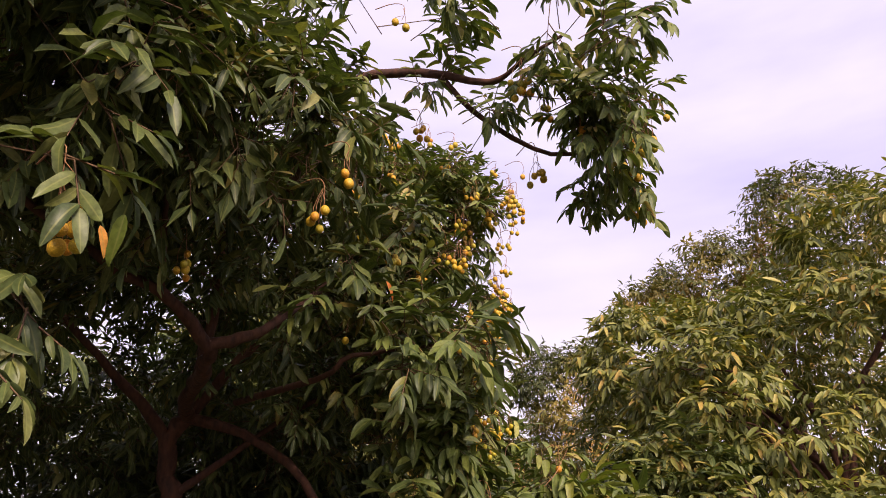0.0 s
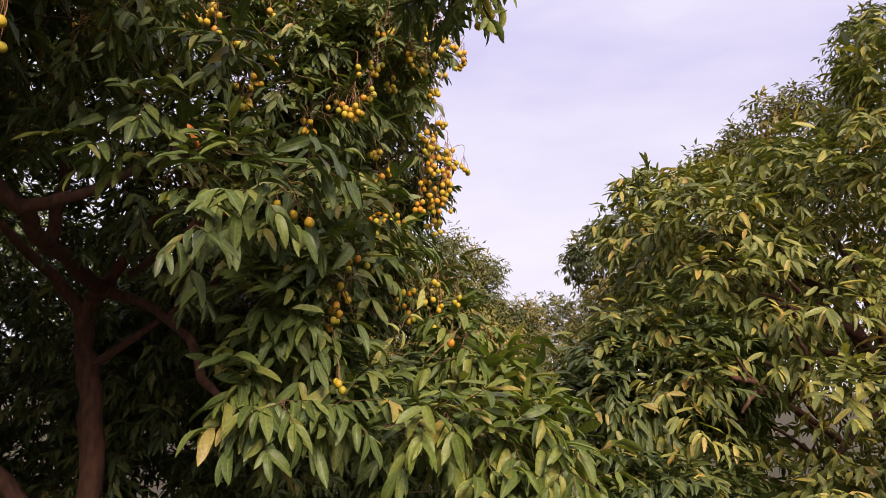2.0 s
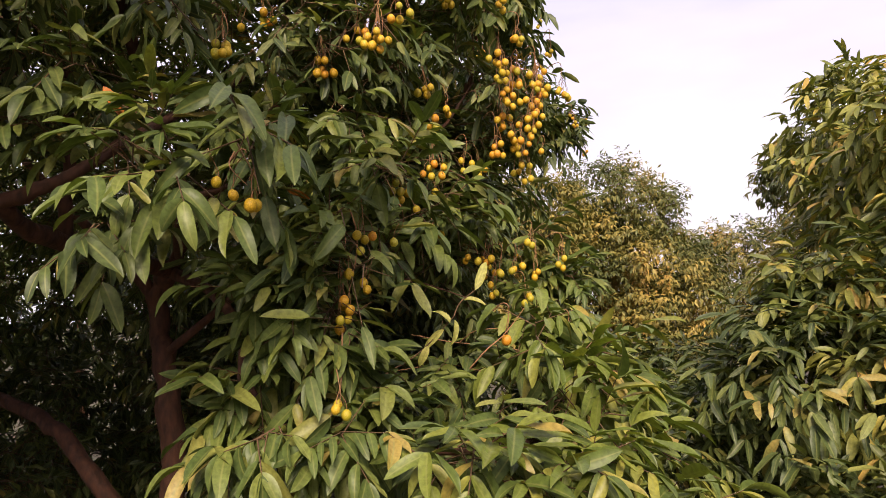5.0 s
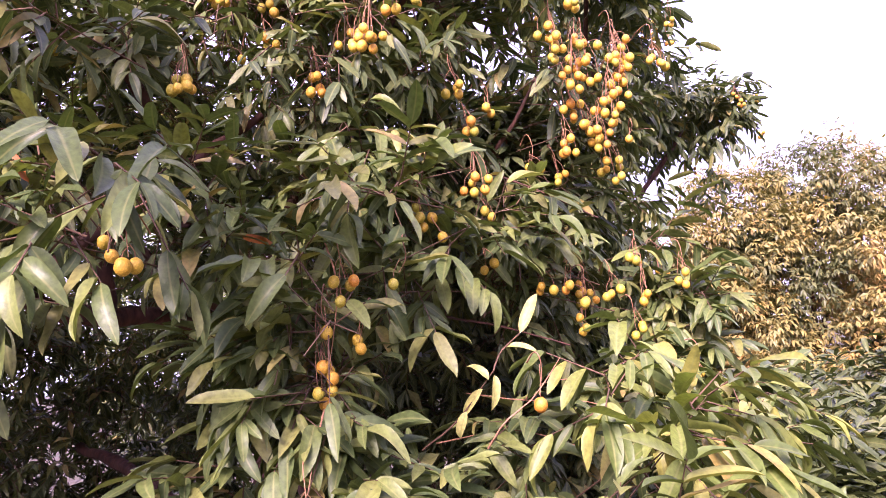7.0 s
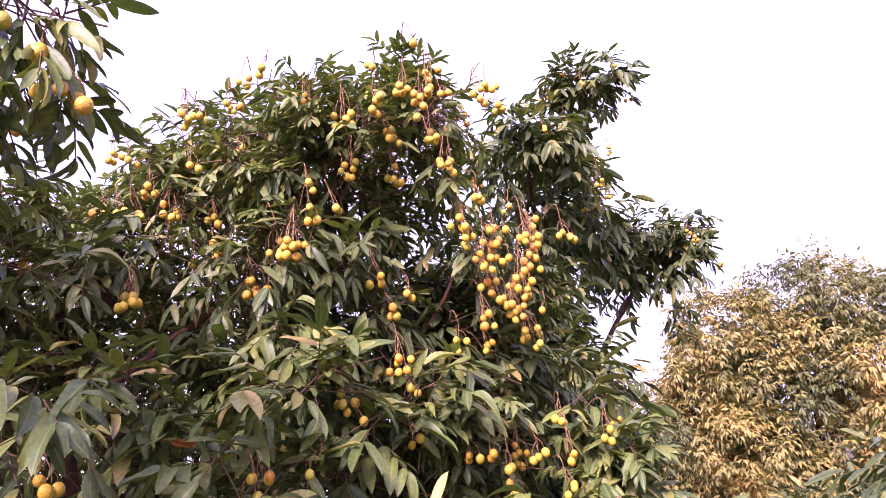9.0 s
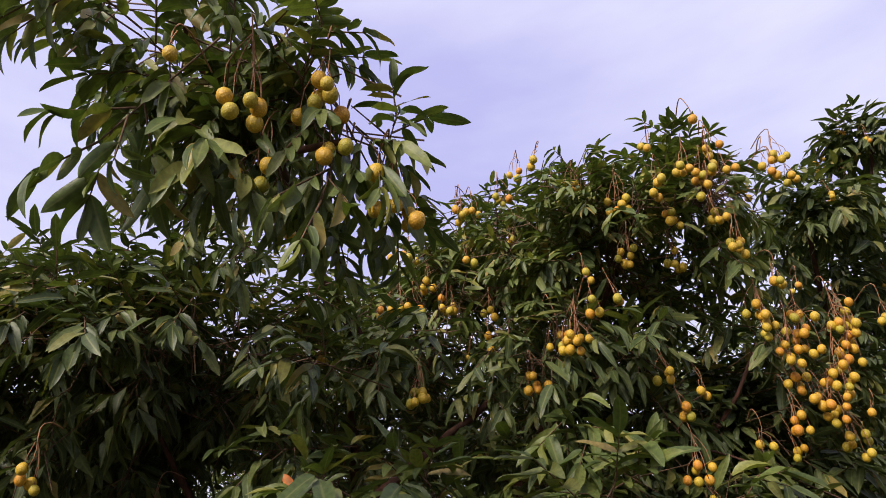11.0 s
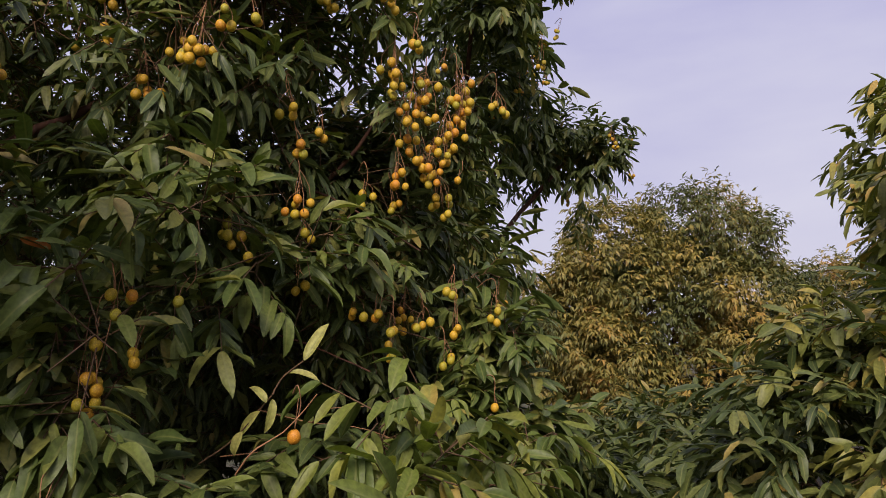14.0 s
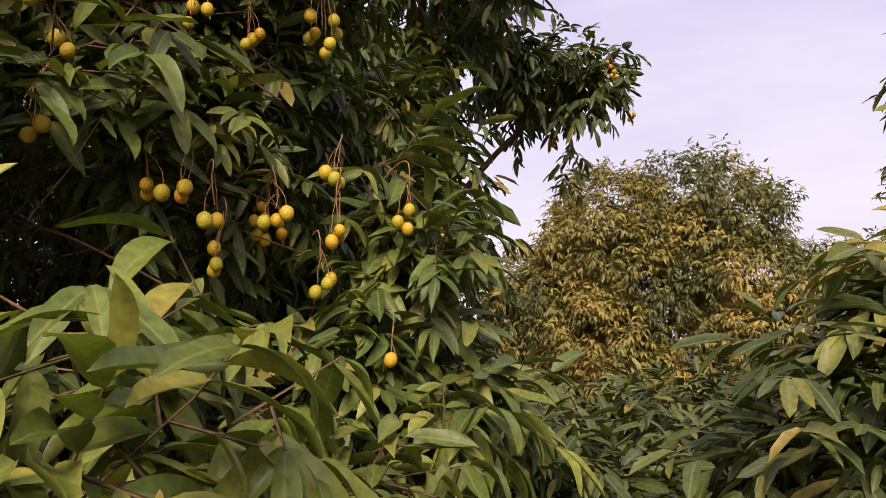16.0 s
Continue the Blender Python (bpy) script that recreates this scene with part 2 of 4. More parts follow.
def bend(points, n):
    """A smooth line of n points through the given ones."""
    p = np.asarray(points, float)
    p = np.vstack([2 * p[0] - p[1], p, 2 * p[-1] - p[-2]])
    out = []
    m = len(p) - 3
    for t in np.linspace(0, m - 1e-6, n):
        i, f = int(t), t - int(t)
        a0, a1, a2, a3 = p[i:i + 4]
        out.append(0.5 * (2 * a1 + (a2 - a0) * f + (2 * a0 - 5 * a1 + 4 * a2 - a3) * f * f + (3 * a1 - a0 - 3 * a2 + a3) * f ** 3))
    return np.array(out)


def limb(name, parent, points, r0, r1, rng, mat=bark, sides=9, n=14, rough=0.06):
    line = bend(points, n)
    rad = np.linspace(r0, r1, n) * (1 + rng.uniform(-rough, rough, n) * 2)
    line[1:-1] += rng.uniform(-1, 1, (n - 2, 3)) * r0 * 0.25
    v, q = tube_arrays(line, rad, sides)
    me = fast_mesh(name, v, (q, np.zeros((0, 3), int)), mat)
    ob = new(name, me)
    ob.parent = parent
    return ob


def leaf_template(droop, fold, width, twist, wave, fine=True, sway=0.0):
    """A pointed, folded, drooping blade along +y of length 1."""
    if fine == 2:
        ts, ws = [0.0, 0.05, 0.14, 0.26, 0.40, 0.55, 0.70, 0.83, 0.93, 1.0], [0.0, 0.34, 0.71, 0.94, 1.0, 0.98, 0.87, 0.63, 0.30, 0.0]
    elif fine:
        ts, ws = [0.0, 0.13, 0.42, 0.80, 1.0], [0.0, 0.68, 1.0, 0.72, 0.0]
    else:
        ts, ws = [0.0, 0.45, 1.0], [0.0, 1.0, 0.0]
    v, q, t3 = [], [], []
    for i, (t, w) in enumerate(zip(ts, ws)):
        a_ = droop * t
        y, z = (math.sin(a_) / droop, (math.cos(a_) - 1) / droop) if abs(droop) > 1e-3 else (t, 0)
        if w == 0:
            v.append((sway * t * t, y, z))
            continue
        hw = w * width * 0.5
        tw = twist * t
        for sgn in (-1, 0, 1):
            up = abs(sgn) * fold * hw + wave * sgn * math.sin(7 * t + sgn)
            x_ = sgn * hw
            v.append((sway * t * t + x_ * math.cos(tw) - up * math.sin(tw), y, z + x_ * math.sin(tw) + up * math.cos(tw)))
    m = len(ts) - 2
    t3 += [(0, 2, 1), (0, 3, 2)]
    for i in range(m - 1):
        b0 = 1 + 3 * i
        q += [(b0, b0 + 1, b0 + 4, b0 + 3), (b0 + 1, b0 + 2, b0 + 5, b0 + 4)]
    b0 = 1 + 3 * (m - 1)
    last = len(v) - 1
    t3 += [(b0, b0 + 1, last), (b0 + 1, b0 + 2, last)]
    return np.array(v), np.array(q, int).reshape(-1, 4), np.array(t3)


_shape = random.Random(5)
FINE = [leaf_template(_shape.uniform(0.1, 1.0), _shape.uniform(0.15, 0.6), _shape.uniform(0.22, 0.31), _shape.uniform(-0.6, 0.6), _shape.uniform(-0.025, 0.025), True, _shape.uniform(-0.14, 0.14)) for _ in range(14)]
SMOOTH = [leaf_template(_shape.uniform(0.1, 1.05), _shape.uniform(0.2, 0.7), _shape.uniform(0.23, 0.32), _shape.uniform(-0.5, 0.5), _shape.uniform(-0.04, 0.04), 2, _shape.uniform(-0.16, 0.16)) for _ in range(16)]
ROUGH = [leaf_template(_shape.uniform(0.2, 1.2), _shape.uniform(0.2, 0.6), _shape.uniform(0.24, 0.33), _shape.uniform(-0.4, 0.4), 0.0, False) for _ in range(6)]


def rib(me, counts, fine=True):
    """Marks the midline of every blade, where the pale rib runs."""
    one = [1.0] + [0.0, 1.0, 0.0] * (1, 3, 8)[int(fine)] + [1.0]
    at = me.attributes.new("rib", "FLOAT", "POINT")
    at.data.foreach_set("value", np.tile(np.array(one, np.float32), int(np.sum(counts))))
    return me


def leaves_mesh(name, o, d, nrm, ln, mat, fine=True):
    """One mesh of many blades: origin, direction, face and length of each."""
    shapes = (ROUGH, FINE, SMOOTH)[int(fine)]
    s = unit(np.cross(d, nrm))
    nn = np.cross(s, d)
    vs, qs, ts, base = [], [], [], 0
    for k, (tv, tq, tt) in enumerate(shapes):
        sel = np.arange(k, len(o), len(shapes))
        if not len(sel):
            continue
        v = o[sel, None] + ln[sel, None, None] * (tv[None, :, 0:1] * s[sel, None] + tv[None, :, 1:2] * d[sel, None] + tv[None, :, 2:3] * nn[sel, None])
        off = base + np.arange(len(sel))[:, None, None] * len(tv)
        vs.append(v.reshape(-1, 3))
        qs.append((tq[None] + off).reshape(-1, 4))
        ts.append((tt[None] + off).reshape(-1, 3))
        base += len(sel) * len(tv)
    return rib(fast_mesh(name, np.vstack(vs), (np.vstack(qs), np.vstack(ts)), mat), [len(range(k, len(o), len(shapes))) for k in range(len(shapes))], fine)


def spray_leaves(p, d, size, rng, stems=6, pairs=3, droop=0.9, leaf=0.115):
    """Leafy shoots at points p heading along d: feathered leaves set in a spiral round the tip. Gives the blades and the twigs' ends."""
    ns = len(p)
    d = unit(d)
    up = np.array([0, 0, 1.0])
    length = 0.20 * size
    end = p + d * length[:, None] - up * (length * 0.12)[:, None]
    a_ = unit(np.cross(d, np.where(np.abs(d[:, 2:3]) > 0.9, np.array([1.0, 0, 0]), up)))
    b_ = np.cross(a_, d)
    hang = droop * rng.uniform(0.12, 1.0, (ns, 1, 1))
    f = np.linspace(0.40, 1.0, stems)[None, :] + rng.uniform(-0.05, 0.05, (ns, stems))
    node = p[:, None] * (1 - f[..., None]) + end[:, None] * f[..., None]
    turn = rng.uniform(0, 6.28, (ns, 1)) + np.arange(stems)[None] * 2.4 + rng.uniform(-0.3, 0.3, (ns, stems))
    open_ = np.radians(92 - 58 * f) + rng.uniform(-0.15, 0.15, (ns, stems))
    pd = np.cos(open_)[..., None] * d[:, None] + np.sin(open_)[..., None] * (np.cos(turn)[..., None] * a_[:, None] + np.sin(turn)[..., None] * b_[:, None])
    pd = unit(pd + up * (rng.uniform(-0.1, 0.2, (ns, stems, 1)) - 0.35 * hang))
    plen = leaf * size[:, None] * rng.uniform(0.85, 1.5, (ns, stems))
    pend = node + pd * plen[..., None] - up * (0.22 * plen[..., None])
    # leaflets: pairs along the stem and one at its end
    fr = np.concatenate([np.repeat(np.linspace(0.30, 0.92, pairs), 2), [1.0]])
    side = np.concatenate([np.tile([-1, 1], pairs), [0]])
    nl = len(fr)
    o = node[:, :, None] * (1 - fr)[None, None, :, None] + pend[:, :, None] * fr[None, None, :, None]
    sv = unit(np.cross(pd, up))
    ld = pd[:, :, None] * 0.8 + sv[:, :, None] * (side * 0.78)[None, None, :, None] + rng.normal(0, 0.15, (ns, stems, nl, 3))
    g = hang[..., None] * rng.uniform(0.5, 1.2, (ns, stems, nl, 1))
    ld = unit(unit(ld) - up * (0.12 + 0.72 * g))
    nrm = unit(up * 1.0 + d[:, None, None] * 0.4 + rng.normal(0, 0.36, ld.shape))
    ln = leaf * size[:, None, None] * rng.uniform(0.58, 1.2, (ns, stems, nl))
    return o.reshape(-1, 3), ld.reshape(-1, 3), nrm.reshape(-1, 3), ln.reshape(-1), (node, pend, end)


def sticks_mesh(name, a_, b_, r0, r1, mat):
    """Many thin three-sided sticks from a to b."""
    a_, b_ = np.asarray(a_, float), np.asarray(b_, float)
    t_ = unit(b_ - a_)
    s = unit(np.cross(t_, np.array([0.3, 0.5, 0.81])))
    u = np.cross(s, t_)
    ring = np.array([(math.cos(k), math.sin(k)) for k in (0, 2.094, 4.189)])
    off = ring[None, :, 0:1] * s[:, None] + ring[None, :, 1:2] * u[:, None]
    v = np.concatenate([a_[:, None] + off * r0, b_[:, None] + off * r1], 1)
    q = np.array([(0, 1, 4, 3), (1, 2, 5, 4), (2, 0, 3, 5)])[None] + np.arange(len(a_))[:, None, None] * 6
    return fast_mesh(name, v.reshape(-1, 3), (q.reshape(-1, 4), np.zeros((0, 3), int)), mat)


def shell(lobes, density, rng, inner=0.35, under=0.35, knobs=False):
    """Shoot places on the lobes of a crown (x, y, z, rx, ry, rz), a part of them deeper in, and their headings."""
    ps, ds, sink = [], [], []
    lob = np.array(lobes, float)
    for c in lob:
        r = c[3:]
        area = 4 * math.pi * ((r[0] * r[1]) ** 1.6 / 3 + (r[0] * r[2]) ** 1.6 / 3 + (r[1] * r[2]) ** 1.6 / 3) ** (1 / 1.6)
        n = int(area * density)
        u = unit(rng.normal(0, 1, (n, 3)))
        k = np.where(rng.random(n) < inner, rng.uniform(0.55, 0.9, n), rng.uniform(0.88, 1.08, n))
        p = c[:3] + u * r * k[:, None]
        nrm = unit(u / r)
        keep = (nrm[:, 2] > -0.25) | (rng.random(n) < under)
        for o in lob:
            if o is not c and not np.array_equal(o, c):
                keep &= (((p - o[:3]) / o[3:]) ** 2).sum(1) > 0.62
        ps.append(p[keep])
        ds.append(nrm[keep])
        sink.append(np.full(keep.sum(), min(0.24, 0.2 * min(r)) if knobs else 0.24))
    p, d = np.vstack(ps), np.vstack(ds)
    w = np.array([noise.noise(Vector(q) * 1.7) for q in p])
    p = p + d * (w * 0.22 - np.concatenate(sink))[:, None]
    d = unit(d + np.array([0, 0, 0.25]) + rng.normal(0, 0.28, d.shape))
    return p, d


def hollow(p):
    """The dark gap under the flank of the large tree."""
    return (((np.asarray(p)[:, :3] - np.array([-0.12, 3.58, 2.06])) / np.array([0.60, 0.44, 0.21])) ** 2).sum(1) < 1


def burrow(p):
    """Bare way into the crown beside the low branch, along the camera's last view."""
    a, b = np.array([0.14, 3.46, 2.13]), np.array([-0.95, 3.88, 2.13])
    k = np.clip((p - a) @ (b - a) / ((b - a) @ (b - a)), 0, 1)
    return np.linalg.norm(p - a - k[:, None] * (b - a), axis=1) < 0.17


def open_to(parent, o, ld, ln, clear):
    """Which blades stay: those that would hide fruit from the camera are dropped."""
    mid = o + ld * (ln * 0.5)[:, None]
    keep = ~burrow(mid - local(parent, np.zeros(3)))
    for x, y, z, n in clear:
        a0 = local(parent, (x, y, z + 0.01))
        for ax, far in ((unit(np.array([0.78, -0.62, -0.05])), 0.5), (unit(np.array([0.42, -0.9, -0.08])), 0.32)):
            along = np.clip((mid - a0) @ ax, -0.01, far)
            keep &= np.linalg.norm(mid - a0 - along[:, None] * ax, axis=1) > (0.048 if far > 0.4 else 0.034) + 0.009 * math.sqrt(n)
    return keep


def crown(parent, p, d, rng, mat, size=(0.85, 1.15), fine=True, stems=6, pairs=3, leaf=0.105, droop=0.9, sticks=True, clear=()):
    s = rng.uniform(*size, len(p))
    o, ld, nrm, ln, (node, pend, end) = spray_leaves(p, d, s, rng, stems, pairs, droop, leaf)
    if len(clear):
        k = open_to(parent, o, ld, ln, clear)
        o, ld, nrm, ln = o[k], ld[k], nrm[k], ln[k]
    ob = new("foliage", leaves_mesh("foliage", o, ld, nrm, ln, mat, fine))
    ob.parent = parent
    tagged(ob, kind="stuff")
    if sticks:
        tw = new("twig_growth", sticks_mesh("twig_growth", np.vstack([p - d * 0.12, node.reshape(-1, 3)]), np.vstack([end, pend.reshape(-1, 3)]), 0.0024, 0.0013, twig_mat))
        tw.parent = parent
        tagged(tw, kind="stuff")
    return ob


def base(name, x, y, label, category="tree", group="", kind=""):
    ob = new(name)
    ob.matrix_basis = pose(x, y, 0)
    return tagged(ob, label, category, group, kind)


def local(parent, pts):
    return np.asarray(pts, float) - np.array(parent.matrix_basis.translation)


# ---- ground ----
def ground():
    bm = bmesh.new()
    bmesh.ops.create_grid(bm, x_segments=120, y_segments=120, size=20)
    for v in bm.verts:
        v.co.z = 0.05 * noise.noise(v.co * 0.6) + 0.02 * noise.noise(v.co * 2.5)
    for v in bm.verts:
        far = max(abs(v.co.x), abs(v.co.y))
        if far > 19.9:
            v.co = (v.co.x * 1500 / far, v.co.y * 1500 / far, -0.05)
    me = bpy.data.meshes.new("ground")
    bm.to_mesh(me)
    bm.free()
    me.materials.append(ground_material())
    return tagged(new("ground", me), "bare brown orchard soil with sparse weeds", "ground", kind="structure")


ground()


# ---- fruit ----
def fruit_mesh(seed):
    """A slightly long, bumpy fruit hanging below its origin."""
    bm = bmesh.new()
    bmesh.ops.create_uvsphere(bm, u_segments=14, v_segments=9, radius=1.0)
    for v in bm.verts:
        k = 1 + 0.035 * noise.noise(v.co * 5.0 + Vector((seed * 9, 0, 0))) + 0.05 * noise.noise(v.co * 1.3 + Vector((0, seed * 7, 0)))
        v.co *= 0.0131 * k
        v.co.z = v.co.z * 1.14 - 0.0148
    me = bpy.data.meshes.new("fruit")
    bm.to_mesh(me)
    bm.free()
    me.materials.append(fruit_mat)
    me.polygons.foreach_set("use_smooth", [True] * len(me.polygons))
    return me


FRUIT = [fruit_mesh(k) for k in range(4)]


def fruit_cluster(tree, x, y, z, n, rng):
    """Fruits round (x, y, z) on thin reddish stalks that hang from a shoot above."""
    o = np.array(tree.matrix_basis.translation)
    c = np.array([x, y, z]) - o
    r = 0.0155 * n ** 0.45
    tall = 0.85 + 0.03 * n
    spots = []
    for _ in range(900):
        if len(spots) >= n:
            break
        q = unit(rng.normal(0, 1, 3)) * rng.random() ** 0.4 * np.array([r, r, min(r * tall, 0.06)]) * 1.25
        if all(np.linalg.norm((q - s) * (1, 1, 0.9)) > 0.0228 for s in spots):
            spots.append(q)
    lift = 0.05 + 0.013 * min(n, 7) + rng.uniform(0, 0.04)
    head = c + np.array([rng.uniform(-0.02, 0.02), rng.uniform(-0.02, 0.02), lift])
    foot = c + np.array([0, 0, 0.02])
    vs, qs, b0 = [], [], 0
    back = np.array([rng.uniform(-0.11, -0.05), rng.uniform(0.03, 0.10), rng.uniform(-0.02, 0.03)])
    lines = [(bend([head + back, head + back * 0.4 + [0, 0, 0.014], head, (head + foot) / 2 + rng.uniform(-0.012, 0.012, 3), foot], 11), 0.0020, 0.0010)]
    for s in spots:
        f = rng.uniform(0.15, 0.75)
        a_ = head * (1 - f) + foot * f
        lines.append((bend([a_, (a_ + c + s) / 2 + np.array([s[0], s[1], 0.02]) * 0.35, c + s + [0, 0, 0.017], c + s + [0, 0, 0.014]], 6), 0.0010, 0.0008))
    for line, r0, r1 in lines:
        v, q = tube_arrays(line, np.linspace(r0, r1, len(line)), 4)
        vs.append(v)
        qs.append(q + b0)
        b0 += len(v)
    me = fast_mesh("fruit_stalk", np.vstack(vs), (np.vstack(qs), np.zeros((0, 3), int)), stalk_mat)
    ob = new("fruit_stalk", me)
    ob.parent = tree
    for s in spots:
        fr = new("fruit", FRUIT[rng.integers(4)])
        fr.parent = ob
        k = rng.uniform(0.86, 1.1)
        fr.matrix_basis = Matrix.Translation(c + s + np.array([0, 0, 0.0148])) @ Euler((rng.uniform(-0.3, 0.3), rng.uniform(-0.3, 0.3), rng.uniform(0, 6))).to_matrix().to_4x4() @ Matrix.Diagonal((k, k, k, 1))
    return ob


# ---- single leaves ----
def leaf_piece(k, mat, name="leaf"):
    tv, tq, tt = SMOOTH[k % len(SMOOTH)]
    return rib(fast_mesh(name, tv, (tq, tt), mat), 1, 2)


LEAF_DARK = [leaf_piece(k, leaf_single) for k in range(10)]
LEAF_MID = [leaf_piece(k, leaf_single_mid) for k in range(10)]
LEAF_LIGHT = [leaf_piece(k, leaf_single_light) for k in range(10)]


def set_leaf(parent, mesh, o, d, nrm, ln):
    d = unit(np.asarray(d, float))
    s = unit(np.cross(d, nrm))
    n_ = np.cross(s, d)
    ob = new("leaf", mesh)
    ob.parent = parent
    ob.matrix_basis = Matrix(((s[0] * ln, d[0] * ln, n_[0] * ln, o[0]), (s[1] * ln, d[1] * ln, n_[1] * ln, o[1]), (s[2] * ln, d[2] * ln, n_[2] * ln, o[2]), (0, 0, 0, 1)))
    return ob


def flush(k):
    v, q, t3 = leaf_template(0.5 + 0.4 * k, 0.75, 0.24 + 0.03 * k, 0.5 - 0.4 * k, 0.012, 2)
    return v, (q, t3)


def hero_sprays(tree, rows, meshes, rng, leaf=0.118, droop=0.8, stems=6, clear=()):
    """Shoots whose blades are single leaves."""
    r = np.array(rows, float)
    p = local(tree, r[:, :3])
    o, ld, nrm, ln, (node, pend, end) = spray_leaves(p, r[:, 3:6], r[:, 6], rng, stems, 3, droop, leaf)
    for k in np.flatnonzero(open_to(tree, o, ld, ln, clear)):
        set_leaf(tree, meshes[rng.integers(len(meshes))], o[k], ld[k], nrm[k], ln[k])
    d = unit(r[:, 3:6])
    for k in range(len(p)):
        a_, b_ = [p[k] - d[k] * 0.25 - [0, 0, 0.05], *node[k]], [end[k], *pend[k]]
        tw = new("twig", sticks_mesh("twig", a_, b_, 0.0028, 0.0015, twig_mat))
        tw.parent = tree


def lot_of_sprays(tree, rows, rng, mat, leaf=0.12, droop=0.8, stems=6, spread=0.07, each=2, clear=(), size=(0.85, 1.15)):
    """Shoots in small groups round the given places."""
    r = np.repeat(np.array(rows, float), each, axis=0)
    p = local(tree, r[:, :3]) + rng.normal(0, spread, (len(r), 3))
    d = unit(r[:, 3:6]) + rng.normal(0, 0.25, (len(r), 3))
    crown(tree, p, d, rng, mat, size, 2, stems, 3, leaf, droop, True, clear)


def strewn(lobes, count, rng, low, high, lean=(0.55, -0.55, 0.2)):
    """Places of small clusters on the lobes' tops and the sides the camera sees."""
    out = []
    while len(out) < count:
        lo = np.array(lobes[rng.integers(len(lobes))])
        u = unit(rng.normal(0, 1, 3) + np.array(lean))
        c = lo[:3] + u * lo[3:] * 1.0 - np.array([0, 0, 0.07])
        inside = [(((c - np.array(o[:3])) / np.array(o[3:])) ** 2).sum() < 0.8 for o in lobes]
        if -0.3 < u[2] < 0.75 and not any(inside):
            out.append((*c, int(rng.integers(low, high))))
    return out


# ---- trees ----
def tree_near():
    rng = np.random.default_rng(11)
    t = base("lychee_tree", -1.0, 2.7, "large lychee tree with dense dark leaves and ripening yellow fruit", group="left row of lychee trees")
    lobes = [(-1.05, 3.4, 2.8, 1.1, 1.0, 1.0), (-0.62, 3.45, 2.1, 0.68, 0.7, 0.55), (-0.07, 3.44, 3.32, 0.46, 0.46, 0.44), (-0.58, 3.27, 3.38, 0.46, 0.48, 0.42), (0.16, 3.66, 3.46, 0.3, 0.32, 0.32), (-0.70, 3.00, 3.12, 0.36, 0.4, 0.32),
             (-0.13, 3.97, 2.45, 0.33, 0.35, 0.65), (-1.6, 4.75, 1.3, 1.3, 0.7, 1.3), (-2.6, 3.0, 1.2, 0.7, 1.2, 1.2), (-0.75, 2.15, 3.0, 0.85, 0.7, 0.5), (-1.4, 1.4, 2.9, 0.95, 0.85, 0.65), (-2.1, 3.3, 2.3, 1.0, 1.1, 1.2)]
    p, d = shell(lobes, 62, rng, 0.4, 0.3)
    few = (p[:, 2] > 3.05) | (rng.random(len(p)) < 0.65)
    p, d = p[few], d[few]
    # the hollow round the stems stays open
    cave = (np.hypot(p[:, 0] + 1.0, p[:, 1] - 2.6) < 0.85) & (p[:, 2] < 2.5)
    cave |= (p[:, 0] < -0.35) & (p[:, 1] < 2.9) & (p[:, 2] < 2.42)
    cave |= (np.abs(p[:, 0] + 1.25) < 0.9) & (p[:, 1] < 4.0) & (p[:, 2] < 2.35)
    cave |= hollow(p)
    # the sky shows between the arching branch and the flank
    cave |= (p[:, 0] > -0.42) & (p[:, 1] < 2.55) & (p[:, 2] > 2.72)
    cave |= (((p - np.array([-0.38, 2.95, 2.68])) / np.array([0.45, 0.40, 0.20])) ** 2).sum(1) < 1
    p, d = p[~cave], d[~cave]
    small = strewn(lobes[2:6], 30, np.random.default_rng(4), 2, 5)
    fruit = FRUIT_FLANK + FRUIT_EDGE + FRUIT_DOME + FRUIT_OVER + small
    # shoots above 3.12 m get the brightened leaf, their light put into colour
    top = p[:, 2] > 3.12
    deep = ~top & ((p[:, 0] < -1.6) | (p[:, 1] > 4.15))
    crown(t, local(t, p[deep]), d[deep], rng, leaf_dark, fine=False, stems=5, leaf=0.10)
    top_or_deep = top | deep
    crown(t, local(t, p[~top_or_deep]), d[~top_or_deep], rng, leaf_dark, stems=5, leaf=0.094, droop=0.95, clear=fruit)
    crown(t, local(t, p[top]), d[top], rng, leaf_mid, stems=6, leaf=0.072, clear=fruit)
    # deeper shoots, which close the crown behind the hollows
    q = rng.uniform((-1.0, 3.35, 2.2), (0.05, 3.85, 3.35), (70, 3))
    q = q[~hollow(q)]
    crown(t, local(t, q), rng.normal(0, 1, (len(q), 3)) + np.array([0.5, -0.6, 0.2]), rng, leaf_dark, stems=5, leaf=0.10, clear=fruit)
    # inner growth added to the canopy, to block light over the hollow
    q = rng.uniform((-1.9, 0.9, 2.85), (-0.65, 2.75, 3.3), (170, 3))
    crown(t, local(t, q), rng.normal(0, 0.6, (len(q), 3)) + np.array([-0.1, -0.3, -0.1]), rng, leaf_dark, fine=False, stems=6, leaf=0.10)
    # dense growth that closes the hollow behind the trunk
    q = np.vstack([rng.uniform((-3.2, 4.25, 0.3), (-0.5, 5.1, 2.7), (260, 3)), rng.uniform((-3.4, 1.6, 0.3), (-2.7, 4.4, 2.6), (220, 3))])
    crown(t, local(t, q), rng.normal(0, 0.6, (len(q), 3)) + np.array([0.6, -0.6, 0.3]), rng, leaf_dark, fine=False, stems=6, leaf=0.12)
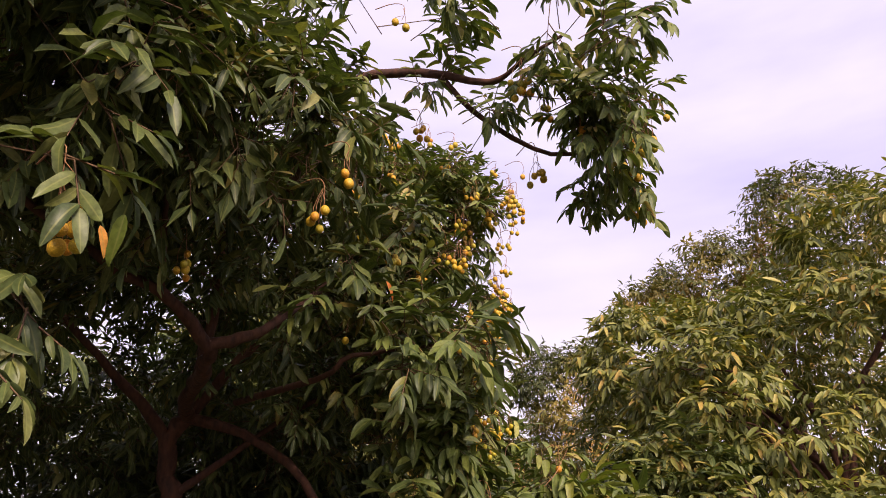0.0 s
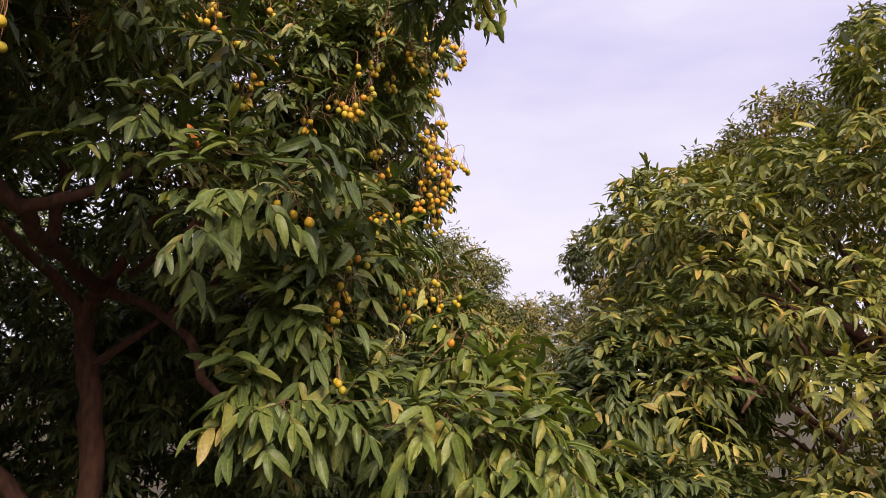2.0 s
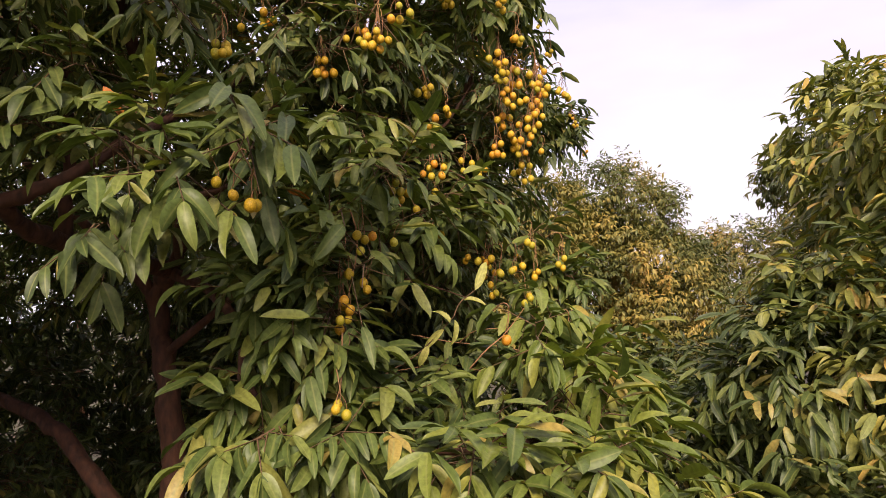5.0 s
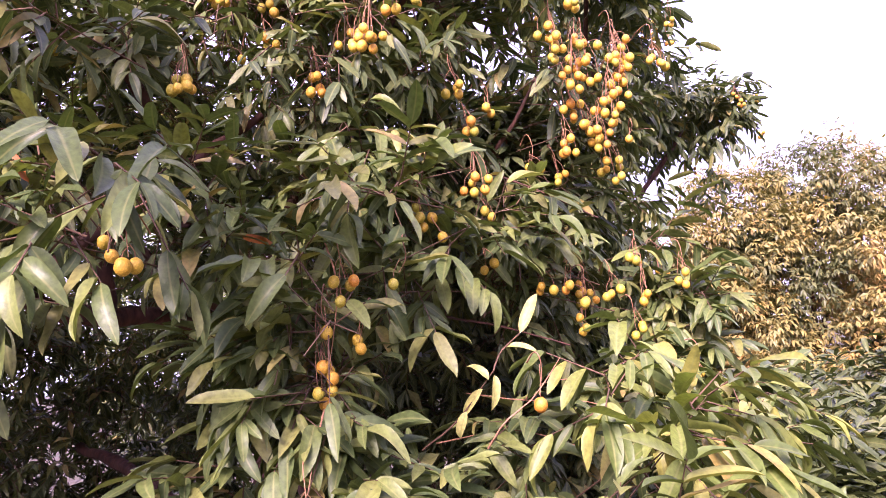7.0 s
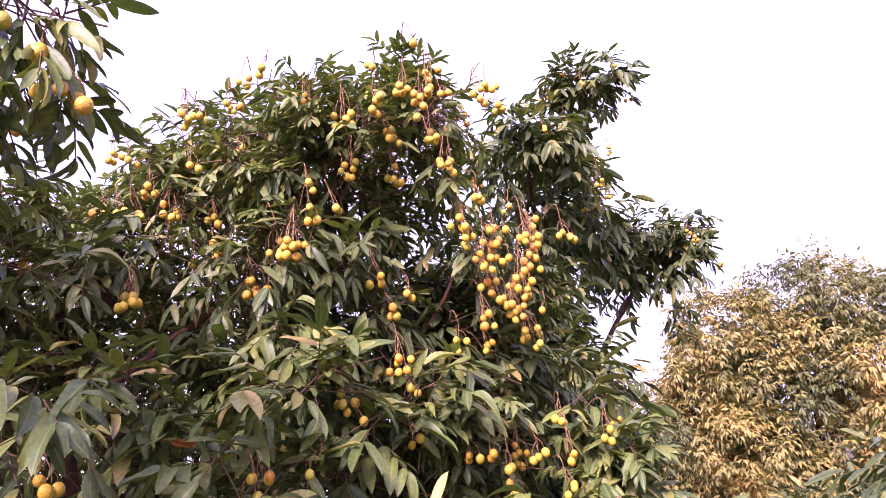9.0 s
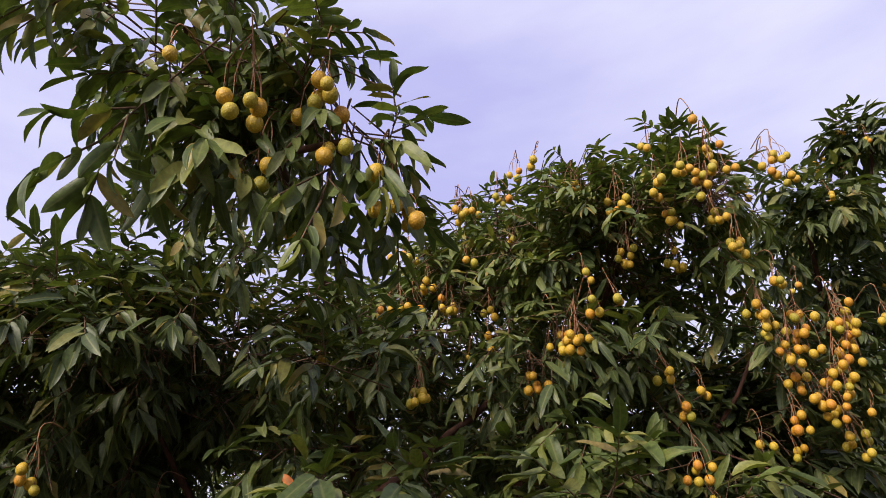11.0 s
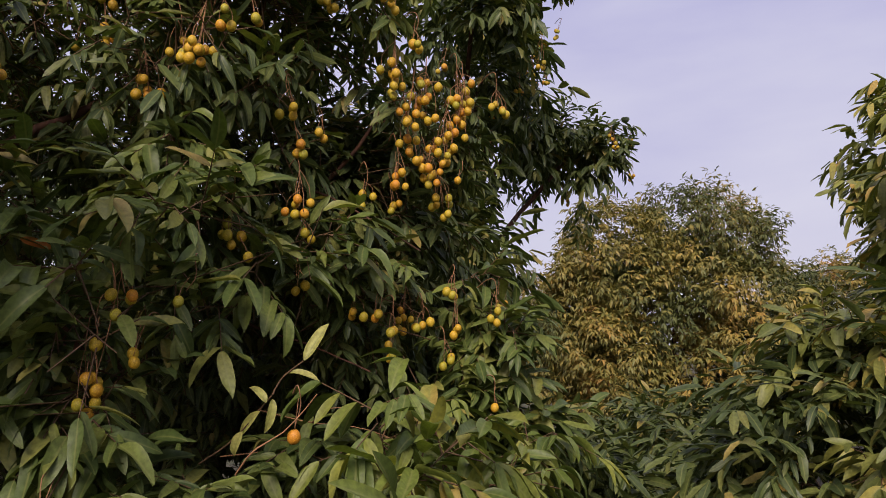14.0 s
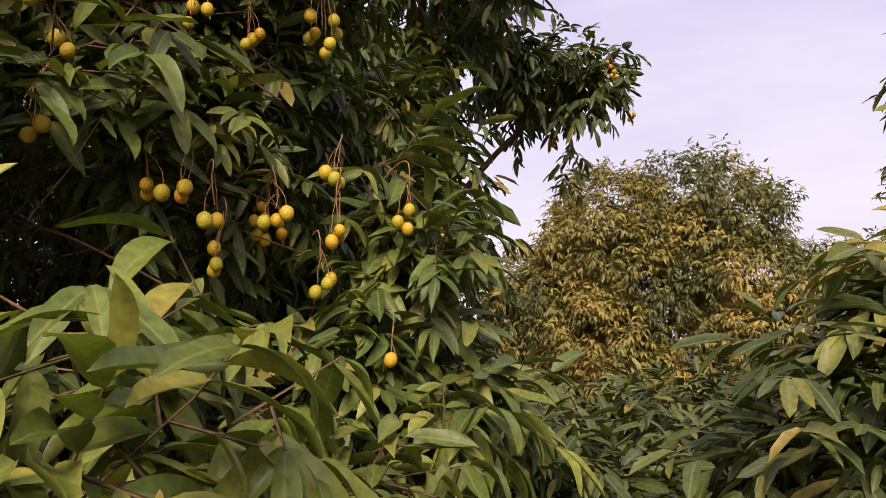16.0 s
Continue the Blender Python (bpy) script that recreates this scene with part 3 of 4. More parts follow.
    # the arching branch over the path, the low branch, and the shoots round the fruit
    lot_of_sprays(t, OVERHANG, rng, leaf_mid, 0.115, 1.2, 5, 0.04, 2, (), (0.62, 0.85))
    lot_of_sprays(t, OVERHANG_TIP, rng, leaf_mid, 0.13, 1.3, 5, 0.03, 2, (), (0.45, 0.62))
    over = [(x - 0.09, y - 0.02, z + 0.13, 0.35, 0.05, 0.15) for x, y, z, n in FRUIT_OVER if x > 0.45 and n > 1]
    over += [(0.56, 2.26, 2.98, 0.0, 0.1, -0.5), (0.60, 2.28, 2.96, 0.0, 0.05, -0.5)]
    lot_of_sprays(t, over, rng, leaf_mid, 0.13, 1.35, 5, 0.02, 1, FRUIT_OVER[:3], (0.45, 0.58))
    # low branch: lighter green blades beyond x 0.36
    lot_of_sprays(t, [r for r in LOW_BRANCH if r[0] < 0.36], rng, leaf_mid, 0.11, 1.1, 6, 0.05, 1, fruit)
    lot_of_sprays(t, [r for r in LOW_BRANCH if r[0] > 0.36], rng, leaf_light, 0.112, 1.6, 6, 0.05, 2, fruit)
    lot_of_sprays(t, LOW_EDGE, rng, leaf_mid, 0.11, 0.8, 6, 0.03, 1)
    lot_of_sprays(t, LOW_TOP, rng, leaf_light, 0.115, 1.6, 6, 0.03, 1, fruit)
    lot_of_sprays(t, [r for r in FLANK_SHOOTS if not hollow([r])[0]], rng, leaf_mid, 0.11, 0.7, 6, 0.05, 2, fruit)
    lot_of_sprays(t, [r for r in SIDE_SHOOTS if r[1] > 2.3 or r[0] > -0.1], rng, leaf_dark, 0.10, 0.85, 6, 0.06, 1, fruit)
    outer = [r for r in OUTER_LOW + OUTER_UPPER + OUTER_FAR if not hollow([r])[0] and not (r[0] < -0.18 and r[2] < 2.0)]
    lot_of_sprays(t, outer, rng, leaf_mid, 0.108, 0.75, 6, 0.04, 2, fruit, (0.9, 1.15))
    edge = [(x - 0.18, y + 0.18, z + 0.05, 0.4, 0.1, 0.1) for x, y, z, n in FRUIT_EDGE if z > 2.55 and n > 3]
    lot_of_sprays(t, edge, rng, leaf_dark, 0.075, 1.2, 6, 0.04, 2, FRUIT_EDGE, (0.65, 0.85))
    hero_sprays(t, HERO_HANG, LEAF_MID, rng, 0.118, 1.3, clear=fruit)
    hero_sprays(t, HERO, LEAF_MID, rng, 0.112, 0.7, clear=fruit)
    hero_sprays(t, HERO_NEAR, LEAF_DARK, rng, 0.085, 1.2, 4)
    set_leaf(t, LEAF_LIGHT[2], local(t, (-0.545, 1.10, 2.28)), (-0.15, 0.0, -1.0), (0.4, -0.9, 0.1), 0.1)
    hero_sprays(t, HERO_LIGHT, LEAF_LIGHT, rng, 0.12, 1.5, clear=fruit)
    limb("trunk", t, local(t, [(-1.28, 3.62, -0.06), (-1.26, 3.6, 0.9), (-1.31, 3.6, 1.7), (-1.41, 3.62, 2.1), (-1.31, 3.6, 2.28)]), 0.062, 0.042, rng, n=24)
    limb("stem", t, local(t, [(-1.27, 3.6, 0.85), (-1.5, 3.46, 1.28), (-1.72, 3.42, 1.50), (-1.9, 3.4, 1.61), (-2.3, 3.4, 1.70), (-2.9, 3.4, 1.78)]), 0.045, 0.028, rng, n=20)
    for q, r0, r1 in (([(-1.31, 3.6, 2.27), (-1.22, 3.3, 2.30), (-1.08, 3.0, 2.32), (-0.95, 2.7, 2.32), (-0.875, 2.55, 2.39)], 0.042, 0.026),
                      ([(-0.88, 2.55, 2.38), (-0.98, 2.35, 2.52), (-1.12, 2.21, 2.58), (-1.35, 1.9, 2.75)], 0.026, 0.012),
                      ([(-0.88, 2.54, 2.39), (-0.73, 2.63, 2.46), (-0.58, 2.85, 2.66), (-0.5, 3.15, 2.9)], 0.026, 0.012),
                      ([(-1.0, 2.33, 2.53), (-0.96, 2.2, 2.7), (-0.94, 2.11, 2.85)], 0.014, 0.008),
                      ([(-1.02, 2.86, 2.33), (-0.98, 2.84, 2.6), (-0.96, 2.8, 3.0)], 0.026, 0.016),
                      ([(-1.31, 3.6, 2.26), (-0.98, 3.5, 2.16), (-0.70, 3.4, 1.99), (-0.5, 3.2, 1.80), (-0.1, 3.05, 1.66), (0.4, 3.05, 1.68), (0.75, 3.1, 1.74)], 0.028, 0.006),
                      ([(-1.38, 3.62, 2.1), (-1.5, 3.55, 2.28), (-1.8, 3.4, 2.6), (-2.2, 3.3, 3.0)], 0.036, 0.012),
                      ([(-1.0, 3.35, 2.3), (-0.507, 2.88, 2.33), (-0.40, 2.82, 2.40), (-0.17, 2.80, 2.43), (0.0, 2.6, 2.40)], 0.016, 0.005),
                      ([(-0.55, 3.6, 2.35), (-0.2, 3.55, 2.22), (0.0, 3.6, 2.16), (0.22, 3.65, 2.08)], 0.005, 0.002),
                      ([(-0.4, 3.6, 2.75), (-0.05, 3.65, 2.66), (0.1, 3.72, 2.58), (0.25, 3.85, 2.46)], 0.005, 0.002),
                      ([(-0.75, 2.9, 2.95), (-0.5, 2.45, 3.42), (-0.07, 2.24, 3.39), (0.17, 2.14, 3.27), (0.25, 2.07, 3.28), (0.43, 1.95, 3.34)], 0.024, 0.005),
                      ([(0.0, 2.22, 3.36), (0.13, 2.2, 3.18), (0.37, 2.21, 3.02), (0.55, 2.14, 2.98), (0.7, 2.2, 2.93)], 0.013, 0.005),
                      ([(-1.32, 3.6, 1.9), (-0.8, 3.72, 2.3), (-0.1, 3.8, 2.75), (0.1, 3.85, 3.0)], 0.02, 0.003),
                      ([(-1.31, 3.6, 2.27), (-0.9, 3.5, 2.7), (-0.5, 3.5, 3.0), (0.1, 3.5, 3.45)], 0.03, 0.008)):
        limb("limb", t, local(t, q), r0, r1, rng)
    # bare reddish twigs in the hollow, and long stalks from which clusters hang
    for q in ([(0.11, 2.90, 2.36), (0.142, 2.90, 2.27), (0.14, 2.89, 2.18), (0.122, 2.88, 2.09)], [(0.12, 2.86, 2.0), (0.15, 2.81, 1.93), (0.178, 2.765, 1.85)], [(0.02, 2.55, 2.44), (0.09, 2.46, 2.38), (0.15, 2.45, 2.33)],
              [(0.42, 3.02, 1.90), (0.47, 3.02, 1.95), (0.50, 3.08, 1.99), (0.545, 3.117, 2.06)], [(0.05, 3.38, 1.98), (0.2, 3.44, 1.95), (0.32, 3.5, 1.94), (0.42, 3.54, 1.91)], [(0.2, 3.44, 1.95), (0.27, 3.42, 1.99), (0.36, 3.47, 2.0)],
              [(0.0, 3.3, 1.86), (0.18, 3.4, 1.88), (0.36, 3.42, 1.84)]):
        limb("twig", t, local(t, q), 0.0022, 0.0010, rng, stalk_mat, 5, 9)
    for x, y, z, n in fruit:
        fruit_cluster(t, x, y, z, n, rng)
    # a pale young flush, and a few dying orange leaves
    for q in ([(0.05, 3.2, 1.86), (0.17, 3.21, 1.93), (0.28, 3.23, 2.04)], [(0.28, 3.23, 2.04), (0.29, 3.25, 2.08), (0.33, 3.28, 2.12)]):
        limb("twig", t, local(t, q), 0.0028, 0.0016, rng, twig_mat, 5, 8)
    pale = [rib(fast_mesh("leaf", *flush(k), leaf_pale), 1, 2) for k in range(3)]
    for k, (at, d, ln, face) in enumerate((((0.33, 3.28, 2.12), (0.25, 0.45, 0.85), 0.12, (0.6, -0.7, 0.2)), ((0.30, 3.26, 2.09), (0.75, 0.4, 0.05), 0.085, (0.2, -0.5, 0.8)), ((0.27, 3.22, 2.02), (-0.3, -0.25, 0.62), 0.075, (0.75, -0.4, 0.5)),
                                         ((0.25, 3.22, 2.0), (-0.55, -0.15, -0.45), 0.095, (0.3, -0.8, 0.3)), ((0.28, 3.23, 2.03), (0.3, -0.3, -0.85), 0.085, (0.9, -0.3, 0.2)), ((0.2, 3.21, 1.95), (-0.2, -0.4, -0.8), 0.08, (0.5, -0.5, 0.5)))):
        set_leaf(t, pale[k % 3], local(t, at), d, face, ln)
    orange = leaf_piece(3, leaf_orange)
    for p_, d, ln in (((0.15, 3.0, 1.83), (0.1, 0.1, -1.0), 0.085), ((-0.2, 2.36, 2.58), (0.35, 0.3, -0.7), 0.09), ((0.02, 2.75, 2.38), (0.5, 0.5, -0.2), 0.07), ((-0.585, 1.10, 2.26), (0.3, 0.1, -0.9), 0.06)):
        set_leaf(t, orange, local(t, p_), d, (0.75, -0.6, 0.2), ln)
    return t


# places along the arching branch: x, y, z and heading
OVERHANG = [(-0.47, 2.12, 3.53, -0.1, -0.5, 0.1), (-0.29, 2.06, 3.56, -0.2, -0.5, 0.1), (-0.04, 2.04, 3.46, 0.4, 0.0, 0.3), (0.12, 1.94, 3.43, -0.1, -0.2, -0.0), (0.41, 1.82, 3.36, -0.2, -0.5, -0.0),
            (0.55, 1.82, 3.30, 0.1, 0.2, 0.1), (0.49, 1.84, 3.23, 0.1, -0.4, 0.0), (0.00, 2.21, 3.32, 0.2, -0.0, 0.4), (0.15, 2.22, 3.20, 0.4, -0.5, 0.2), (0.44, 2.14, 3.08, 0.2, -0.2, -0.1),
            (0.54, 2.06, 3.09, 0.1, -0.5, 0.5), (0.58, 1.95, 3.11, 0.0, -0.2, -0.4), (-0.15, 2.25, 3.30, 0.2, -0.3, -0.3), (-0.35, 2.2, 3.40, 0.1, -0.4, -0.2)]
OVERHANG_TIP = [(0.60, 2.06, 3.11, 0.1, 0.2, 0.3), (0.58, 2.21, 3.06, -0.2, -0.3, 0.1), (0.32, 2.08, 3.26, 0.2, -0.3, -0.1), (0.35, 1.94, 3.37, -0.1, 0.1, -0.2), (0.62, 2.08, 3.20, -0.3, -0.1, -0.0), (0.62, 2.16, 3.16, -0.2, -0.3, 0.1), (0.49, 1.97, 3.14, 0.5, -0.4, 0.1), (0.60, 2.15, 3.04, 0.1, 0.1, -0.5), (0.54, 2.24, 2.98, 0.0, 0.1, -0.5), (0.5, 2.05, 3.08, 0.1, -0.1, -0.5), (0.62, 2.22, 2.99, 0.1, 0.0, -0.5)]
LOW_BRANCH = [(0.05, 2.85, 1.62, 0.3, -0.6, 0.1), (0.28, 2.95, 1.66, 0.4, -0.5, 0.2), (0.45, 2.9, 1.62, 0.6, -0.5, 0.1), (0.58, 2.85, 1.60, 0.7, -0.4, 0.1),
              (0.70, 2.88, 1.60, 0.9, 0.0, 0.1), (0.45, 3.0, 1.66, 0.5, 0.2, 0.3), (0.3, 3.1, 1.70, 0.5, 0.0, 0.3), (0.5, 3.25, 1.66, 0.7, 0.2, 0.2),
              (0.35, 3.5, 1.70, 0.8, 0.2, 0.2), (0.3, 3.85, 1.68, 0.6, 0.3, 0.4), (0.25, 4.2, 1.58, 0.4, 0.5, 0.3), (0.1, 3.3, 1.62, 0.8, 0.0, 0.0), (-0.1, 2.9, 1.72, 0.0, -0.9, 0.1),
              (0.45, 3.7, 1.84, 0.6, 0.2, 0.3), (0.3, 3.55, 1.82, 0.6, 0.0, 0.4), (0.7, 3.0, 1.58, 0.8, 0.2, 0.1)]
LOW_TOP = [(0.62, 3.30, 1.80, 0.4, 0.2, 0.3), (0.50, 3.52, 1.88, 0.3, 0.1, 0.6), (0.44, 3.44, 1.88, 0.2, -0.3, 0.5), (0.58, 3.14, 1.74, 0.5, -0.5, 0.2), (0.78, 2.96, 1.60, 0.5, -0.5, 0.2), (0.82, 2.84, 1.60, 0.5, -0.6, 0.2),
           (0.72, 3.30, 1.66, 0.7, 0.2, 0.2), (0.40, 4.15, 1.82, 0.5, 0.0, 0.5)]
LOW_EDGE = [(0.36, 2.98, 1.66, 0.5, -0.5, 0.2), (0.46, 3.06, 1.68, 0.6, -0.2, 0.3)]
FLANK_SHOOTS = [(-0.24, 2.54, 2.42, 0.3, -0.8, 0.3), (-0.42, 2.59, 2.5, 0.0, -0.9, 0.2), (-0.12, 2.84, 2.42, 0.5, -0.6, 0.4), (-0.07, 3.24, 2.5, 0.8, -0.2, 0.3),
    (-0.04, 3.49, 2.42, 0.9, 0.0, 0.3), (0.0, 3.74, 2.4, 0.9, 0.1, 0.3), (-0.02, 2.94, 2.15, 0.7, -0.6, 0.1), (-0.07, 3.04, 1.95, 0.6, -0.6, 0.0),
    (0.03, 3.49, 2.1, 0.9, -0.1, 0.1), (0.08, 3.89, 2.1, 0.9, 0.1, 0.0), (-0.12, 3.19, 2.75, 0.7, -0.5, 0.0),
    (0.03, 4.19, 2.3, 0.8, 0.3, 0.2)]
OUTER_LOW = [(-0.21, 2.80, 1.97, 0.6, -0.8, 0.1), (-0.16, 2.89, 1.86, 0.4, -0.9, 0.1), (-0.21, 2.86, 1.90, 0.9, -0.5, 0.0), (-0.05, 3.04, 2.03, 0.4, -0.9, -0.1), (0.03, 3.05, 1.88, 0.6, -0.8, 0.1),
             (0.01, 3.09, 1.92, 0.7, -0.7, 0.1), (-0.02, 3.16, 2.04, 0.8, -0.6, 0.0), (0.16, 3.14, 1.69, 0.5, -0.6, 0.6), (-0.11, 2.87, 1.69, 0.5, -0.8, 0.4), (0.07, 3.15, 1.67, 0.3, -0.9, 0.3),
             (0.00, 2.92, 2.05, 0.2, -0.9, 0.4), (-0.20, 2.76, 1.77, 0.4, -0.8, 0.4), (-0.02, 3.69, 1.96, 0.6, -0.7, 0.2), (0.11, 3.56, 1.84, 0.5, -0.8, 0.2)]
OUTER_UPPER = [(-0.03, 3.00, 2.08, 0.1, -1.0, -0.1), (-0.14, 2.98, 2.22, 0.6, -0.7, 0.3), (0.16, 3.11, 2.38, -0.2, -1.0, -0.2), (-0.32, 3.34, 2.57, 0.4, -0.9, 0.1), (-0.25, 3.29, 2.52, 0.7, -0.6, 0.4),
               (-0.15, 3.36, 2.51, 0.7, -0.7, 0.1), (-0.03, 3.39, 2.32, 0.4, -0.9, 0.2), (0.11, 3.89, 2.28, -0.1, -0.9, 0.4), (0.15, 3.49, 2.17, 0.2, -1.0, -0.1), (-0.23, 2.97, 2.50, 0.5, -0.9, -0.1),
               (-0.19, 3.54, 2.72, 0.7, -0.5, -0.4), (-0.08, 3.57, 2.20, 0.5, -0.9, -0.0)]
OUTER_FAR = [(0.27, 4.39, 2.14, 0.3, -1.0, -0.1), (0.25, 4.44, 2.01, 0.5, -0.9, 0.2), (0.14, 4.17, 1.80, 0.6, -0.4, 0.7), (0.16, 4.36, 1.91, 0.9, -0.3, 0.2), (0.06, 4.14, 1.86, 1.0, -0.2, 0.1),
             (0.25, 4.51, 1.79, 0.7, -0.5, 0.5), (0.07, 4.22, 1.92, 0.6, -0.7, 0.4), (0.20, 4.38, 2.15, 0.6, -0.8, 0.3), (0.09, 4.40, 2.28, 0.7, -0.7, 0.3), (0.26, 4.41, 1.71, 0.5, -0.7, 0.5),
             (0.31, 4.64, 1.74, 0.4, -0.9, 0.2)]
HERO_HANG = [(0.0, 2.80, 1.78, 0.2, -0.8, 0.0, 1.0), (-0.06, 2.52, 2.38, 0.3, -0.5, 0.0, 1.1), (0.0, 2.56, 2.44, 0.4, -0.3, 0.1, 1.1)]
HERO = [(-0.14, 2.81, 2.45, 0.5, -0.6, 0.5, 1.1), (0.02, 3.16, 2.45, 0.8, -0.4, 0.4, 1.05), (0.0, 2.91, 2.3, 0.7, -0.5, 0.2, 1.0)]
HERO_LIGHT = [(0.4, 2.88, 1.72, 0.6, -0.5, 0.2, 1.1), (0.6, 2.88, 1.68, 0.7, -0.2, 0.2, 1.1), (0.52, 3.28, 1.80, 0.6, 0.0, 0.4, 1.1), (0.45, 3.5, 1.84, 0.6, 0.1, 0.35, 1.1)]
HERO_NEAR = [(-0.78, 1.12, 2.46, 0.4, -0.2, -0.2, 1.0), (-0.80, 1.15, 2.24, 0.5, -0.1, -0.5, 0.9), (-0.74, 1.05, 2.14, 0.3, -0.1, -0.6, 0.8)]

SIDE_SHOOTS = [(-0.28, 2.55, 2.83, 0.4, -0.7, 0.0), (-0.4, 2.55, 2.69, 0.4, -0.7, 0.0), (-0.26, 2.5, 2.42, 0.3, -0.7, 0.2),
               (-0.3, 2.5, 2.3, 0.3, -0.8, 0.0), (-0.45, 2.75, 2.92, 0.5, -0.6, 0.2),
               (-0.28, 2.3, 2.75, 0.6, -0.4, -0.1), (-0.35, 2.1, 2.6, 0.6, -0.5, -0.2)]

# fruit: x, y, z and number
FRUIT_FLANK = [(-0.19, 2.73, 2.80, 3), (-0.34, 3.11, 3.05, 1), (-0.10, 3.08, 2.85, 6), (0.08, 3.11, 2.92, 9), (0.11, 3.41, 2.83, 4), (0.14, 3.50, 2.77, 2),
               (0.11, 3.44, 2.72, 3), (0.11, 3.45, 2.55, 6), (0.10, 3.49, 2.48, 2), (0.09, 3.23, 2.44, 5), (0.14, 3.25, 2.37, 1), (0.10, 3.46, 2.33, 2),
               (0.19, 3.04, 2.26, 1), (0.16, 2.91, 2.25, 4), (0.13, 2.96, 2.12, 2), (0.11, 2.87, 2.05, 7), (0.18, 2.76, 1.81, 3), (0.06, 2.46, 2.33, 1),
               (0.11, 2.45, 2.31, 1), (0.165, 2.45, 2.28, 2), (0.12, 2.88, 2.16, 1)]
FRUIT_EDGE = [(0.165, 3.64, 2.245, 3), (0.23, 3.66, 2.24, 2), (0.26, 3.71, 2.205, 2), (0.195, 3.76, 2.135, 3), (0.08, 3.98, 2.235, 7), (0.27, 3.84, 2.22, 3), (0.43, 4.03, 1.95, 1), (0.49, 3.11, 1.97, 1), (0.29, 3.66, 2.96, 10),
              (0.32, 3.78, 2.93, 12), (0.35, 3.92, 2.95, 9), (0.26, 3.78, 2.78, 8), (0.34, 3.85, 2.78, 11), (0.27, 3.85, 2.71, 4), (0.37, 3.88, 2.67, 1),
              (0.10, 3.74, 2.63, 3), (0.11, 3.87, 2.62, 3), (0.29, 3.97, 2.32, 3), (0.32, 3.96, 2.21, 3), (0.38, 4.10, 2.26, 3), (0.29, 3.91, 2.61, 7),
              (0.27, 3.98, 2.11, 3), (0.30, 3.72, 2.86, 6), (0.36, 3.90, 2.86, 6), (0.24, 3.74, 2.68, 5), (0.31, 3.82, 2.70, 5)]
FRUIT_TOP = [(-0.30, 2.98, 3.52, 3), (-0.58, 2.84, 3.48, 4), (-0.08, 3.08, 3.58, 3), (-0.45, 2.84, 3.40, 3), (0.06, 3.08, 3.54, 2)]
FRUIT_DOME = [(0.45, 3.39, 3.52, 1), (0.00, 3.26, 3.51, 4), (0.16, 3.30, 3.38, 6), (0.25, 3.41, 3.28, 5), (0.35, 3.48, 3.40, 4), (0.39, 3.52, 3.49, 4),
              (0.11, 3.35, 3.21, 6), (0.14, 3.51, 3.22, 5), (0.06, 3.20, 3.14, 2), (-0.46, 2.92, 3.30, 4), (-0.45, 2.81, 3.18, 2), (0.12, 3.25, 3.05, 2),
              (0.13, 3.15, 3.00, 3), (0.01, 3.10, 2.94, 4), (-0.39, 3.02, 3.01, 1), (0.35, 3.67, 3.07, 4), (0.16, 3.90, 3.54, 4), (0.33, 3.61, 3.20, 4),
              (-0.26, 3.17, 3.43, 3), (0.29, 3.57, 3.32, 3), (0.34, 3.97, 3.01, 5), (0.42, 4.06, 2.96, 5)] + FRUIT_TOP
FRUIT_OVER = [(0.71, 2.05, 2.96, 6), (0.70, 2.17, 3.00, 8), (0.60, 2.09, 2.90, 4), (0.69, 2.19, 2.91, 3), (0.73, 2.26, 2.88, 1), (0.71, 2.30, 2.81, 7),
              (0.47, 2.02, 2.99, 2), (0.73, 1.93, 2.99, 1), (0.35, 2.24, 2.92, 5), (0.28, 2.02, 3.17, 8), (0.37, 2.10, 3.11, 5), (-0.08, 2.41, 3.21, 5),
              (-0.14, 2.02, 3.44, 2), (-0.63, 1.05, 2.23, 8), (-0.34, 1.79, 2.57, 4), (-0.24, 1.64, 2.63, 2), (-0.84, 2.12, 2.55, 6), (-0.67, 1.49, 2.77, 1),
              (-0.23, 2.77, 2.82, 3), (-0.35, 2.52, 2.41, 1)]
FRUIT_BEHIND = [(-0.30, 5.67, 4.68, 4), (-0.15, 5.83, 4.55, 3), (-0.37, 5.67, 4.35, 4), (-0.49, 5.67, 4.24, 3), (-0.11, 5.50, 3.64, 3), (-0.44, 7.22, 3.53, 3), (-0.11, 4.48, 3.38, 3), (-0.68, 6.96, 3.26, 2), (-0.03, 5.95, 4.44, 3), (-0.22, 5.90, 4.12, 4), (-0.08, 4.90, 2.35, 4), (0.07, 5.08, 3.57, 3), (-0.54, 7.22, 3.76, 2)]


def bosses(lobes, count, rng, size=(0.36, 0.56), sunk=0.62):
    """Small rounded swellings spread over a crown, which break its outline and shade each other."""
    out = []
    for _ in range(count):
        lo = np.array(lobes[rng.integers(len(lobes))])
        u = unit(rng.normal(0, 1, 3))
        u[2] = abs(u[2]) if rng.random() < 0.7 else u[2]
        r = rng.uniform(*size)
        c = lo[:3] + u * np.maximum(lo[3:] - r * sunk, 0.05)
        out.append((*c, r, r, r * 0.85))
    return out


